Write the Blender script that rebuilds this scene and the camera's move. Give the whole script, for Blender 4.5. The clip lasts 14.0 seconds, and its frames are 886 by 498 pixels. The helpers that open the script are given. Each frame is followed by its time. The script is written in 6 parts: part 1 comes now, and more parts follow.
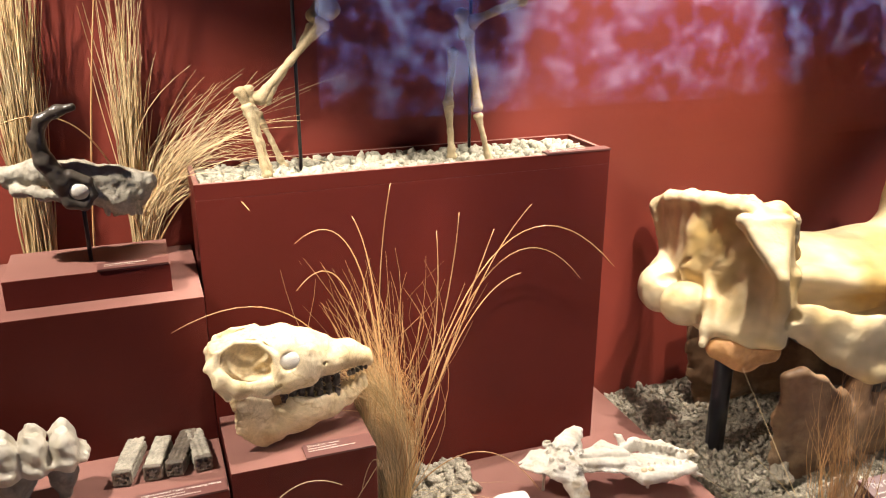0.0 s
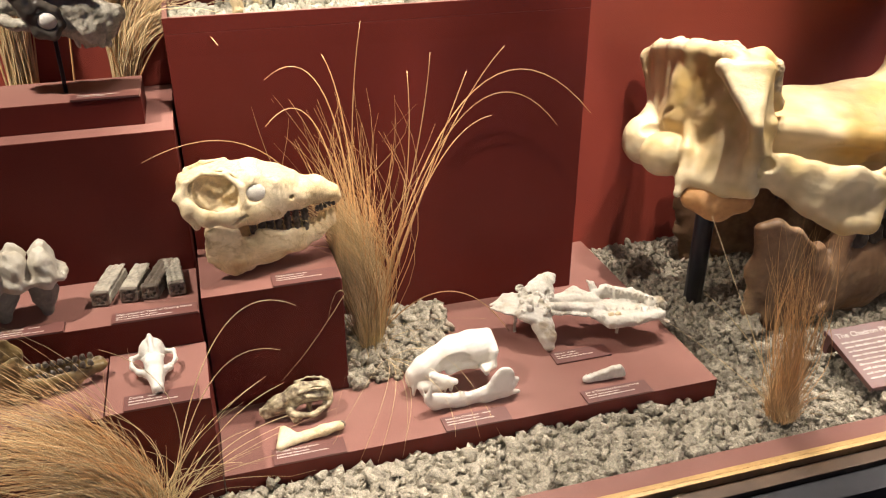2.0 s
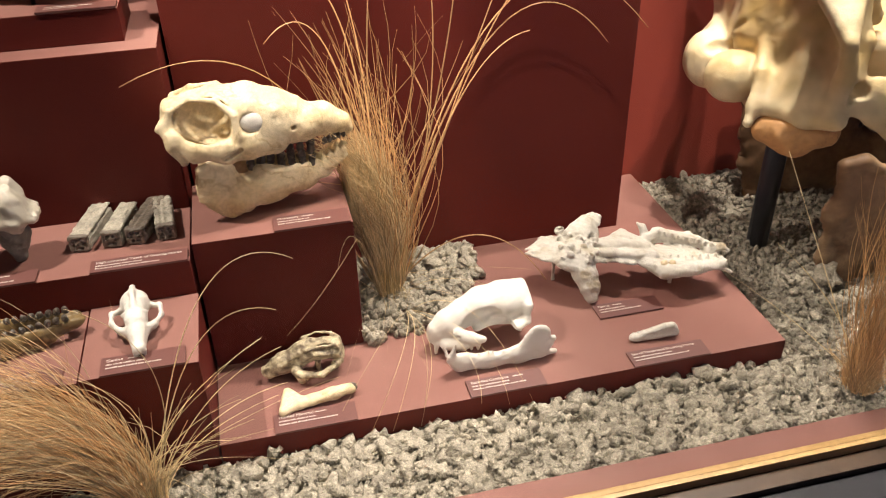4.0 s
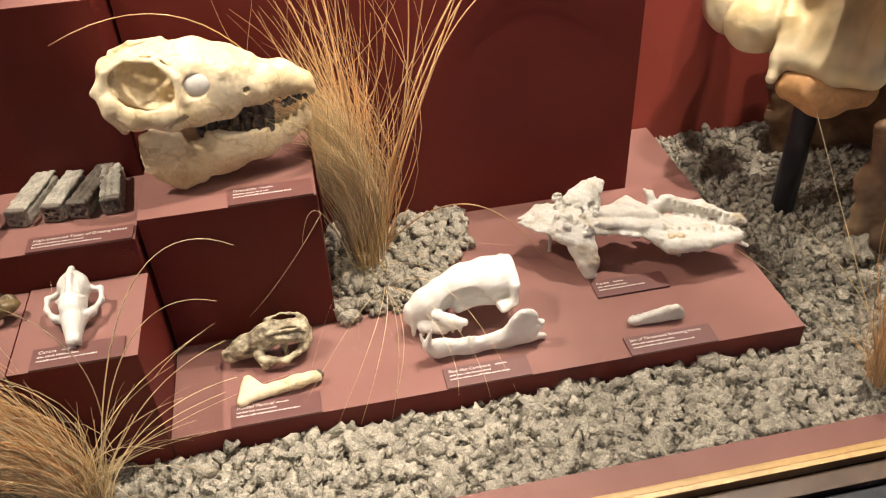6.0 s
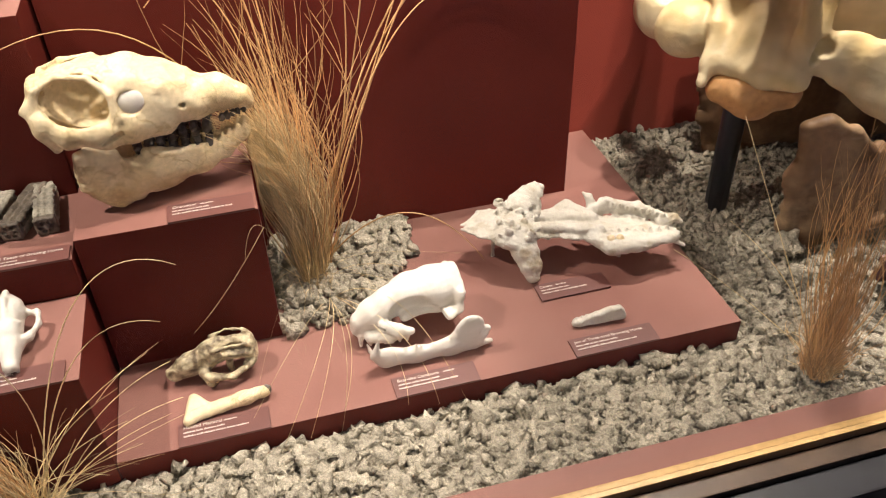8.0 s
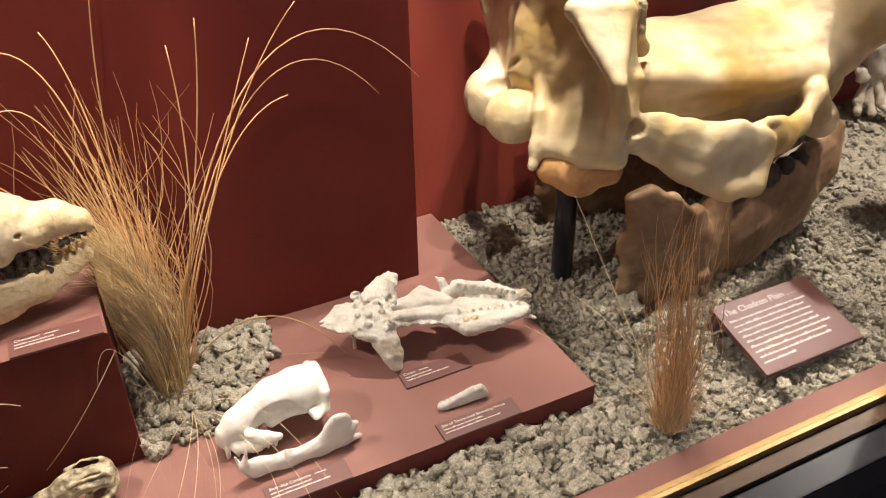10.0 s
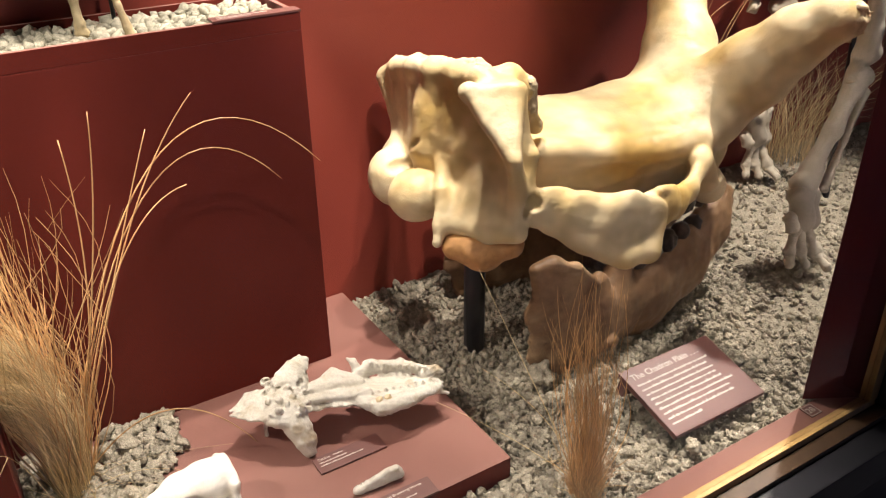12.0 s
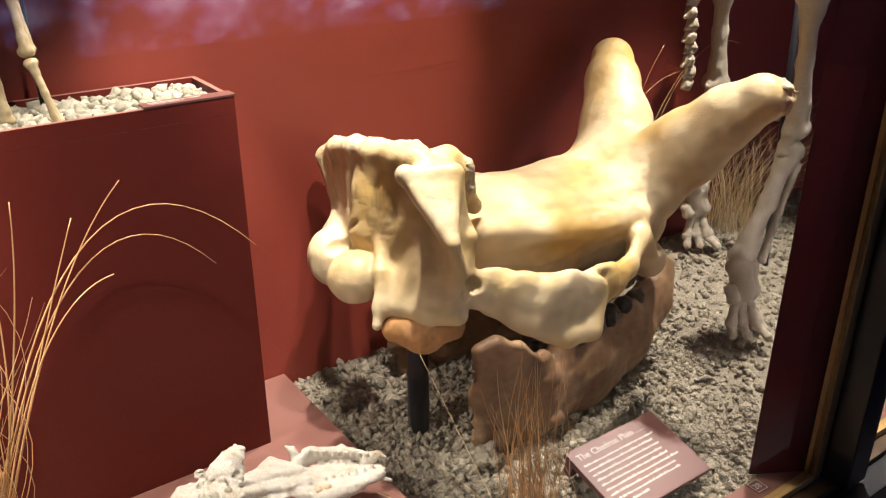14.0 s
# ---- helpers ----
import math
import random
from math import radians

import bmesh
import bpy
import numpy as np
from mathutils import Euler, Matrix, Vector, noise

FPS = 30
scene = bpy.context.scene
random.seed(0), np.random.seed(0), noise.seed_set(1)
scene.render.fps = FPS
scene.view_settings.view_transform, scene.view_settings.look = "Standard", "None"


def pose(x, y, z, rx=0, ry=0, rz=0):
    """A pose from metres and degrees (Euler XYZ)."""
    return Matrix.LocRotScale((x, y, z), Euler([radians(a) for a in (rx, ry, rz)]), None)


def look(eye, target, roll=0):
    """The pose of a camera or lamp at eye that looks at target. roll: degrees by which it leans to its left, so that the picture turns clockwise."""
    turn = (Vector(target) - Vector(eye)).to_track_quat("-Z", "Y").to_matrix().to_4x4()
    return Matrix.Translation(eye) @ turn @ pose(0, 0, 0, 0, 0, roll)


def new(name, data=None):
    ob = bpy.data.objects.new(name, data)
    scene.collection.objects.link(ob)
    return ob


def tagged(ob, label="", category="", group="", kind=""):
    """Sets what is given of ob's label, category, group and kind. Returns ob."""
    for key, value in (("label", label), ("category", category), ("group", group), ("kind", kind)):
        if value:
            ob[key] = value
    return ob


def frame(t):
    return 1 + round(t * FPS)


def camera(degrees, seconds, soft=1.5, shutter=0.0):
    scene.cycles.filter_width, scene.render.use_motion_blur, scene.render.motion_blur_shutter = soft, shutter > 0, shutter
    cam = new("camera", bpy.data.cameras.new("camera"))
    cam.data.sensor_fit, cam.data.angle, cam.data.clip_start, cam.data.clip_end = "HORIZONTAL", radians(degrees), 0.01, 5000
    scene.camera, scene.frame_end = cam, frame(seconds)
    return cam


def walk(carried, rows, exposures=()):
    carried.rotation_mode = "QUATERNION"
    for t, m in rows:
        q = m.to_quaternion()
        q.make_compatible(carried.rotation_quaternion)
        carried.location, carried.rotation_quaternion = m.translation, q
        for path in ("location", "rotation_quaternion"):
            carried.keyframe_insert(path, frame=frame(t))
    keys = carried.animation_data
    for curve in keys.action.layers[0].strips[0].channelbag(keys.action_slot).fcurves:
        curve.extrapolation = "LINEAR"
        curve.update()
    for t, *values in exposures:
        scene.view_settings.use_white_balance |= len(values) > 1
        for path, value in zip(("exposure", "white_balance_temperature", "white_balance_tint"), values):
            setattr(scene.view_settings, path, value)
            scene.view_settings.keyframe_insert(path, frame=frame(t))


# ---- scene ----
cam = camera(55.9, 14.0, soft=1.1)
PATH = [
    (0, (-0.082, -0.145, 1.739), (0.568, 1.626, 1.073), 0.1),
    (0.5, (-0.011, -0.207, 1.716), (0.598, 1.537, 0.949), 0.2),
    (1, (0.028, -0.243, 1.695), (0.599, 1.486, 0.868), 0.4),
    (1.5, (0.043, -0.256, 1.683), (0.585, 1.456, 0.803), 0.3),
    (2, (0.053, -0.253, 1.669), (0.562, 1.448, 0.747), -0.1),
    (2.5, (0.065, -0.245, 1.662), (0.547, 1.446, 0.708), -0.3),
    (3, (0.088, -0.212, 1.648), (0.532, 1.462, 0.648), -0.5),
    (3.2, (0.088, -0.178, 1.636), (0.531, 1.489, 0.623), -0.6),
    (5.5, (0.293, 0.091, 1.571), (0.535, 1.655, 0.348), -3.2),
    (6, (0.288, 0.096, 1.571), (0.548, 1.654, 0.345), -3.1),
    (6.5, (0.291, 0.096, 1.569), (0.551, 1.649, 0.337), -3.4),
    (7, (0.284, 0.102, 1.571), (0.579, 1.645, 0.333), -2.8),
    (9.5, (0.288, 0.096, 1.628), (0.912, 1.598, 0.464), -1.3),
    (10, (0.304, 0.089, 1.641), (1.032, 1.59, 0.538), -1.1),
    (10.5, (0.309, 0.084, 1.649), (1.11, 1.582, 0.594), -1.0),
    (11, (0.316, 0.081, 1.653), (1.166, 1.576, 0.632), -1.0),
    (11.5, (0.325, 0.076, 1.655), (1.215, 1.567, 0.663), -0.8),
    (12, (0.328, 0.073, 1.659), (1.261, 1.558, 0.698), -0.7),
    (12.5, (0.334, 0.079, 1.663), (1.303, 1.556, 0.724), -0.5),
    (13, (0.345, 0.083, 1.672), (1.345, 1.563, 0.772), -0.3),
    (13.5, (0.351, 0.083, 1.681), (1.382, 1.564, 0.818), -0.1),
    (14, (0.371, 0.084, 1.684), (1.43, 1.564, 0.854), -0.1),
]
walk(cam, [(t, look(eye, target, roll)) for t, eye, target, roll in PATH],
     exposures=[(0.0, 0.42), (0.8, 0.30), (1.5, 0.20), (5.5, 0.10), (9.5, 0.06), (14.0, 0.18)])

# ---- world and light ----
world = bpy.data.worlds.new("dim_hall")
scene.world = world
world.use_nodes = True
world.node_tree.nodes["Background"].inputs[0].default_value = (0.5, 0.55, 0.8, 1)
world.node_tree.nodes["Background"].inputs[1].default_value = 0.004


def spot(x, y, z, target, watts, angle=70, blend=0.5, radius=0.025, colour=(1.0, 0.90, 0.795)):
    lamp = bpy.data.lights.new("spot_bulb", "SPOT")
    lamp.energy, lamp.spot_size, lamp.spot_blend, lamp.shadow_soft_size, lamp.color = watts, radians(angle), blend, radius, colour
    ob = new("spot_bulb", lamp)
    ob.matrix_world = look((x, y, z), target)
    return ob


SPOTS = [
    (-0.75, 1.24, 2.46, (-0.05, 1.30, 0.92), 160, 58),
    (0.72, 1.32, 2.46, (0.14, 1.18, 0.80), 136, 38),
    (1.27, 1.13, 2.46, (1.36, 1.34, 0.95), 84, 35),
    (0.20, 0.86, 2.46, (0.22, 1.47, 1.20), 92, 27),
    (0.72, 0.86, 2.46, (0.76, 1.47, 1.20), 92, 27),
    (1.18, 1.52, 2.46, (0.80, 1.02, 0.57), 160, 54),
    (1.10, 0.88, 2.46, (1.16, 1.70, 1.42), 95, 40),
    (1.48, 1.20, 2.46, (1.70, 1.08, 0.80), 44, 50),
    (2.40, 1.20, 2.46, (2.14, 1.08, 0.57), 230, 54),
]
for x, y, z, target, watts, angle in SPOTS:
    spot(x, y, z, target, watts, angle)

# ---- materials ----


def material(name, colour, rough=0.6, metal=0.0, other=None, scale=8.0, mix=0.5, grain=0.0, grain_scale=200.0, bump=0.0,
             bump_scale=120.0, third=None, third_scale=3.0, third_cut=(0.5, 0.65), island=0.0, spec=0.4, distance=0.002, veins=None, vein_scale=9.0, lit_top=None):
    """A surface with two noise scales of colour, a patchy third colour and a fine relief, in object metres."""
    m = bpy.data.materials.new(name)
    m.use_nodes = True
    nt = m.node_tree
    N, L = nt.nodes, nt.links
    b = N["Principled BSDF"]
    b.inputs["Roughness"].default_value, b.inputs["Metallic"].default_value = rough, metal
    b.inputs["Specular IOR Level"].default_value = spec
    co = N.new("ShaderNodeTexCoord").outputs["Object"]

    def tex(sc, detail=4.0):
        n = N.new("ShaderNodeTexNoise")
        n.inputs["Scale"].default_value, n.inputs["Detail"].default_value = sc, detail
        L.new(co, n.inputs["Vector"])
        return n.outputs["Fac"]

    def ramp(fac, lo, hi):
        r = N.new("ShaderNodeMapRange")
        r.inputs["From Min"].default_value, r.inputs["From Max"].default_value = lo, hi
        L.new(fac, r.inputs["Value"])
        return r.outputs["Result"]

    def blend(fac, a, bcol, mode="MIX"):
        x = N.new("ShaderNodeMix")
        x.data_type, x.blend_type = "RGBA", mode
        if isinstance(fac, float):
            x.inputs["Factor"].default_value = fac
        else:
            L.new(fac, x.inputs["Factor"])
        for k, v in (("A", a), ("B", bcol)):
            sock = [q for q in x.inputs if q.name == k and q.type == "RGBA"][0]
            if isinstance(v, tuple):
                sock.default_value = (*v, 1)
            else:
                L.new(v, sock)
        return [q for q in x.outputs if q.type == "RGBA"][0]

    col = colour
    if other:
        col = blend(ramp(tex(scale), 0.5 - mix * 0.4, 0.5 + mix * 0.4), colour, other)
    if third:
        col = blend(ramp(tex(third_scale, 6.0), *third_cut), col, third)
    if veins:
        v = N.new("ShaderNodeMath")
        v.operation = "SUBTRACT"
        v.inputs[1].default_value = 0.5
        L.new(tex(vein_scale, 9.0), v.inputs[0])
        a = N.new("ShaderNodeMath")
        a.operation = "ABSOLUTE"
        L.new(v.outputs[0], a.inputs[0])
        col = blend(ramp(a.outputs[0], 0.012, 0.0), col, veins)
    # upward faces mixed paler, which paints in the sheen of lamplit tops
    if lit_top:
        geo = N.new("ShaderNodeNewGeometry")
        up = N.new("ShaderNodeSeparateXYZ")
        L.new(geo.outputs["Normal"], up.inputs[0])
        lit_mix = N.new("ShaderNodeMath")
        lit_mix.operation = "MULTIPLY"
        L.new(ramp(up.outputs["Z"], 0.55, 0.95), lit_mix.inputs[0])
        lit_amount = N.new("ShaderNodeMapRange")
        lit_amount.inputs["From Min"].default_value, lit_amount.inputs["From Max"].default_value = 0.3, 0.7
        lit_amount.inputs["To Min"].default_value, lit_amount.inputs["To Max"].default_value = 0.40, 0.56
        L.new(tex(6.0, 6.0), lit_amount.inputs["Value"])
        L.new(lit_amount.outputs["Result"], lit_mix.inputs[1])
        col = blend(lit_mix.outputs[0], col, lit_top)
    if grain:
        g = N.new("ShaderNodeMapRange")
        g.inputs["From Min"].default_value, g.inputs["From Max"].default_value = 0.3, 0.7
        g.inputs["To Min"].default_value, g.inputs["To Max"].default_value = 1 - grain, 1 + grain
        L.new(tex(grain_scale, 3.0), g.inputs["Value"])
        col = blend(1.0, col, g.outputs["Result"], "MULTIPLY")
    if island:
        geo = N.new("ShaderNodeNewGeometry")
        g = N.new("ShaderNodeMapRange")
        g.inputs["To Min"].default_value, g.inputs["To Max"].default_value = 1 - island, 1 + island
        L.new(geo.outputs["Random Per Island"], g.inputs["Value"])
        col = blend(1.0, col, g.outputs["Result"], "MULTIPLY")
    if isinstance(col, tuple):
        b.inputs["Base Color"].default_value = (*col, 1)
    else:
        L.new(col, b.inputs["Base Color"])
    if bump:
        n = N.new("ShaderNodeBump")
        n.inputs["Strength"].default_value, n.inputs["Distance"].default_value = bump, distance
        L.new(tex(bump_scale, 5.0), n.inputs["Height"])
        L.new(n.outputs["Normal"], b.inputs["Normal"])
    return m


# dark maroon, with the brightness of lit plinth tops painted into upward faces
PAINT = material("maroon_paint", (0.106, 0.0140, 0.0088), 0.55, other=(0.094, 0.0122, 0.0076), scale=5, grain=0.08, grain_scale=320, bump=0.16, bump_scale=400, distance=0.001, spec=0.22, lit_top=(0.36, 0.205, 0.168))
WALL = material("maroon_wall", (0.255, 0.042, 0.025), 0.6, other=(0.230, 0.036, 0.0215), scale=3, grain=0.05, grain_scale=250, bump=0.15, bump_scale=300, distance=0.001, spec=0.5)
BONE = material("yellowed_bone", (0.67, 0.56, 0.36), 0.48, other=(0.54, 0.36, 0.115), scale=4.0, mix=0.28, third=(0.40, 0.26, 0.10), third_scale=7.0, third_cut=(0.57, 0.80), grain=0.16, grain_scale=30, bump=0.55, bump_scale=90, distance=0.003)
PADBONE = material("orange_bone", (0.50, 0.26, 0.095), 0.55, other=(0.36, 0.18, 0.07), scale=14, grain=0.15, grain_scale=120, bump=0.4, bump_scale=90)
BEIGE = material("beige_enamel", (0.62, 0.50, 0.33), 0.35, other=(0.52, 0.39, 0.22), scale=60, bump=0.2, bump_scale=160)
BONE_ROUGH = material("broken_bone", (0.60, 0.50, 0.33), 0.7, other=(0.46, 0.35, 0.20), scale=22, grain=0.25, grain_scale=150, bump=0.9, bump_scale=110, distance=0.004)
JAWBONE = material("brown_bone", (0.27, 0.160, 0.085), 0.5, other=(0.15, 0.085, 0.043), scale=6, mix=0.5, third=(0.40, 0.28, 0.165), third_scale=7, third_cut=(0.56, 0.75), grain=0.15, grain_scale=80, bump=0.4, bump_scale=60, distance=0.003)
CREAM = material("cream_bone", (0.68, 0.57, 0.38), 0.5, other=(0.60, 0.45, 0.23), scale=14, mix=0.5, third=(0.44, 0.30, 0.13), third_scale=16, third_cut=(0.57, 0.75), grain=0.15, grain_scale=160, bump=0.5, bump_scale=110, distance=0.002, veins=(0.46, 0.34, 0.18), vein_scale=13.0)
PLASTER = material("white_cast", (0.66, 0.63, 0.57), 0.5, other=(0.58, 0.53, 0.45), scale=25, grain=0.10, grain_scale=200, bump=0.4, bump_scale=150, distance=0.0015)
GREYCAST = material("grey_cast", (0.56, 0.53, 0.47), 0.55, other=(0.46, 0.42, 0.34), scale=30, third=(0.32, 0.25, 0.15), third_scale=22, third_cut=(0.57, 0.74), grain=0.14, grain_scale=220, bump=0.7, bump_scale=160, distance=0.002)
BROWNBONE = material("mottled_bone", (0.52, 0.44, 0.28), 0.5, other=(0.10, 0.07, 0.04), scale=62, mix=0.40, grain=0.2, grain_scale=200, bump=0.6, bump_scale=140, distance=0.002)
OLIVE = material("olive_bone", (0.22, 0.15, 0.06), 0.35, other=(0.09, 0.06, 0.03), scale=28, mix=0.4, third=(0.45, 0.33, 0.15), third_scale=30, third_cut=(0.58, 0.72), bump=0.5, bump_scale=120)
LEGBONE = material("leg_bone", (0.50, 0.41, 0.25), 0.5, other=(0.36, 0.27, 0.14), scale=22, grain=0.15, grain_scale=160, bump=0.4, bump_scale=120)
PALEBONE = material("pale_bone", (0.44, 0.39, 0.31), 0.55, other=(0.38, 0.33, 0.26), scale=18, grain=0.12, grain_scale=140, bump=0.4, bump_scale=110)
DARK = material("dark_enamel", (0.045, 0.036, 0.03), 0.35, other=(0.10, 0.08, 0.06), scale=90, bump=0.4, bump_scale=200)
HORN = material("black_horn", (0.035, 0.028, 0.024), 0.3, other=(0.09, 0.075, 0.06), scale=40, bump=0.4, bump_scale=120)
SKULLGREY = material("weathered_skull", (0.42, 0.38, 0.30), 0.6, other=(0.27, 0.24, 0.18), scale=26, grain=0.2, grain_scale=180, bump=0.7, bump_scale=120)
MOLAR = material("pale_enamel", (0.52, 0.48, 0.40), 0.35, other=(0.40, 0.35, 0.26), scale=30, bump=0.3, bump_scale=120)
ROOT = material("grey_root", (0.25, 0.23, 0.19), 0.6, other=(0.13, 0.12, 0.10), scale=40, grain=0.2, grain_scale=200, bump=0.7, bump_scale=150)
TOOTH = material("fossil_tooth", (0.40, 0.36, 0.28), 0.5, other=(0.22, 0.20, 0.16), scale=35, mix=0.4, grain=0.2, grain_scale=260, bump=0.6, bump_scale=180)
TOOTH_DARK = material("dark_fossil_tooth", (0.20, 0.16, 0.12), 0.5, other=(0.08, 0.065, 0.05), scale=35, grain=0.2, grain_scale=260, bump=0.6, bump_scale=180)
GRAVEL = material("crumbled_soil", (0.46, 0.41, 0.32), 0.95, other=(0.30, 0.268, 0.208), scale=60, grain=0.26, grain_scale=330, bump=1.0, bump_scale=190, distance=0.008, island=0.18, spec=0.1)
STONE = material("pale_stone", (0.41, 0.385, 0.30), 0.9, other=(0.25, 0.235, 0.18), scale=50, grain=0.18, grain_scale=300, bump=0.8, bump_scale=200, distance=0.003, island=0.2, spec=0.15)
STRAW = material("dry_straw", (0.64, 0.47, 0.25), 0.45, island=0.45, other=(0.74, 0.58, 0.34), scale=9)
STRAW_PALE = material("golden_straw", (0.74, 0.59, 0.35), 0.45, island=0.40, other=(0.60, 0.43, 0.20), scale=9)
STRAW_RED = material("russet_straw", (0.56, 0.30, 0.12), 0.45, island=0.40, other=(0.66, 0.42, 0.20), scale=9)
WOOD = material("varnished_wood", (0.47, 0.30, 0.12), 0.4, other=(0.38, 0.23, 0.085), scale=14, grain=0.12, grain_scale=90, bump=0.1, bump_scale=90)
WOODDARK = material("brown_wood", (0.065, 0.036, 0.018), 0.45, other=(0.045, 0.025, 0.013), scale=20, bump=0.1)
BLACK = material("black_metal", (0.012, 0.012, 0.015), 0.35, other=(0.02, 0.02, 0.024), scale=12, spec=0.5)
LABEL = material("label_card", (0.125, 0.043, 0.034), 0.5, other=(0.112, 0.038, 0.030), scale=20, grain=0.04, spec=0.7)
INK = material("white_lettering", (0.62, 0.56, 0.50), 0.6)
HALL = material("hall_surface", (0.03, 0.028, 0.035), 0.8, other=(0.022, 0.02, 0.026), scale=2)

GLASS = bpy.data.materials.new("clear_glass")
GLASS.use_nodes = True
nt = GLASS.node_tree
nt.nodes.remove(nt.nodes["Principled BSDF"])
pane_shader = nt.nodes.new("ShaderNodeBsdfGlass")
pane_shader.inputs["IOR"].default_value = 1.45
pane_shader.inputs["Roughness"].default_value = 0.0
nt.links.new(pane_shader.outputs[0], nt.nodes["Material Output"].inputs[0])

MURAL = bpy.data.materials.new("backlit_mural")
MURAL.use_nodes = True
nt = MURAL.node_tree
b = nt.nodes["Principled BSDF"]
co = nt.nodes.new("ShaderNodeTexCoord").outputs["Object"]
nz, rampc, big, mul = (nt.nodes.new(k) for k in ("ShaderNodeTexNoise", "ShaderNodeValToRGB", "ShaderNodeTexNoise", "ShaderNodeMix"))
nz.inputs["Scale"].default_value, nz.inputs["Detail"].default_value, nz.inputs["Roughness"].default_value = 3.4, 8.0, 0.68
big.inputs["Scale"].default_value = 1.3
for n in (nz, big):
    nt.links.new(co, n.inputs["Vector"])
rampc.color_ramp.elements[0].position, rampc.color_ramp.elements[0].color = 0.45, (0.01, 0.01, 0.03, 1)
rampc.color_ramp.elements[1].position, rampc.color_ramp.elements[1].color = 0.62, (0.50, 0.62, 1.0, 1)
e = rampc.color_ramp.elements.new(0.52)
e.color = (0.10, 0.12, 0.40, 1)
nt.links.new(nz.outputs["Fac"], rampc.inputs[0])
sep, add, mr = (nt.nodes.new(k) for k in ("ShaderNodeSeparateXYZ", "ShaderNodeMath", "ShaderNodeMapRange"))
nt.links.new(co, sep.inputs[0])
add.operation = "MULTIPLY_ADD"
add.inputs[1].default_value = 2.2
nt.links.new(big.outputs["Fac"], add.inputs[0])
nt.links.new(sep.outputs["Z"], add.inputs[2])
mr.inputs["From Min"].default_value, mr.inputs["From Max"].default_value = 1.50, 2.10
nt.links.new(add.outputs[0], mr.inputs["Value"])
mul.data_type, mul.blend_type = "RGBA", "MULTIPLY"
mul.inputs["Factor"].default_value = 1.0
ins = [q for q in mul.inputs if q.type == "RGBA"]
nt.links.new(rampc.outputs[0], ins[0])
nt.links.new(mr.outputs[0], ins[1])
nt.links.new([q for q in mul.outputs if q.type == "RGBA"][0], b.inputs["Emission Color"])
b.inputs["Emission Strength"].default_value = 3.0
b.inputs["Base Color"].default_value = (0.05, 0.05, 0.1, 1)

# ---- mesh helpers ----


def mesh_data(name, verts, faces, mat, smooth=False):
    me = bpy.data.meshes.new(name)
    verts = np.asarray(verts, dtype=np.float32)
    if isinstance(faces, np.ndarray):
        n, k = faces.shape
        me.vertices.add(len(verts))
        me.vertices.foreach_set("co", verts.ravel())
        me.loops.add(n * k)
        me.loops.foreach_set("vertex_index", faces.astype(np.int32).ravel())
        me.polygons.add(n)
        me.polygons.foreach_set("loop_start", np.arange(0, n * k, k, dtype=np.int32))
        me.update(calc_edges=True)
        me.validate()
    else:
        me.from_pydata([tuple(map(float, v)) for v in verts], [], faces)
    if smooth:
        me.polygons.foreach_set("use_smooth", np.ones(len(me.polygons), dtype=bool))
    me.materials.append(mat)
    return me


def thing(name, label, category, at=None, group="", kind=""):
    ob = new(name)
    ob.empty_display_size = 0.05
    if at is not None:
        ob.matrix_world = at
    return tagged(ob, label, category, group, kind)


def piece(name, data, parent=None, label="", at=None):
    ob = new(name, data)
    if parent is not None:
        ob.parent = parent
    if at is not None:
        ob.matrix_basis = at
    if label:
        tagged(ob, label)
    return ob


def part(name, bm, mat, parent=None, label="", at=None, smooth=False):
    me = bpy.data.meshes.new(name)
    bm.to_mesh(me)
    bm.free()
    me.materials.append(mat)
    if smooth:
        me.polygons.foreach_set("use_smooth", np.ones(len(me.polygons), dtype=bool))
    return piece(name, me, parent, label, at)


def box_bm(x0, x1, y0, y1, z0, z1, bevel=0.0015):
    bm = bmesh.new()
    bmesh.ops.create_cube(bm, size=1)
    for v in bm.verts:
        v.co = Vector(((x0 + x1) / 2 + v.co.x * (x1 - x0), (y0 + y1) / 2 + v.co.y * (y1 - y0), (z0 + z1) / 2 + v.co.z * (z1 - z0)))
    if bevel:
        bmesh.ops.bevel(bm, geom=bm.edges[:], offset=bevel, segments=2, affect="EDGES", profile=0.7)
    return bm


def prism_bm(foot, z0, z1, bevel=0.0015):
    bm = bmesh.new()
    low = [bm.verts.new((x, y, z0)) for x, y in foot]
    high = [bm.verts.new((x, y, z1)) for x, y in foot]
    n = len(foot)
    bm.faces.new(low[::-1]), bm.faces.new(high)
    for i in range(n):
        bm.faces.new((low[i], low[(i + 1) % n], high[(i + 1) % n], high[i]))
    bmesh.ops.recalc_face_normals(bm, faces=bm.faces[:])
    if bevel:
        bmesh.ops.bevel(bm, geom=bm.edges[:], offset=bevel, segments=1, affect="EDGES")
    return bm


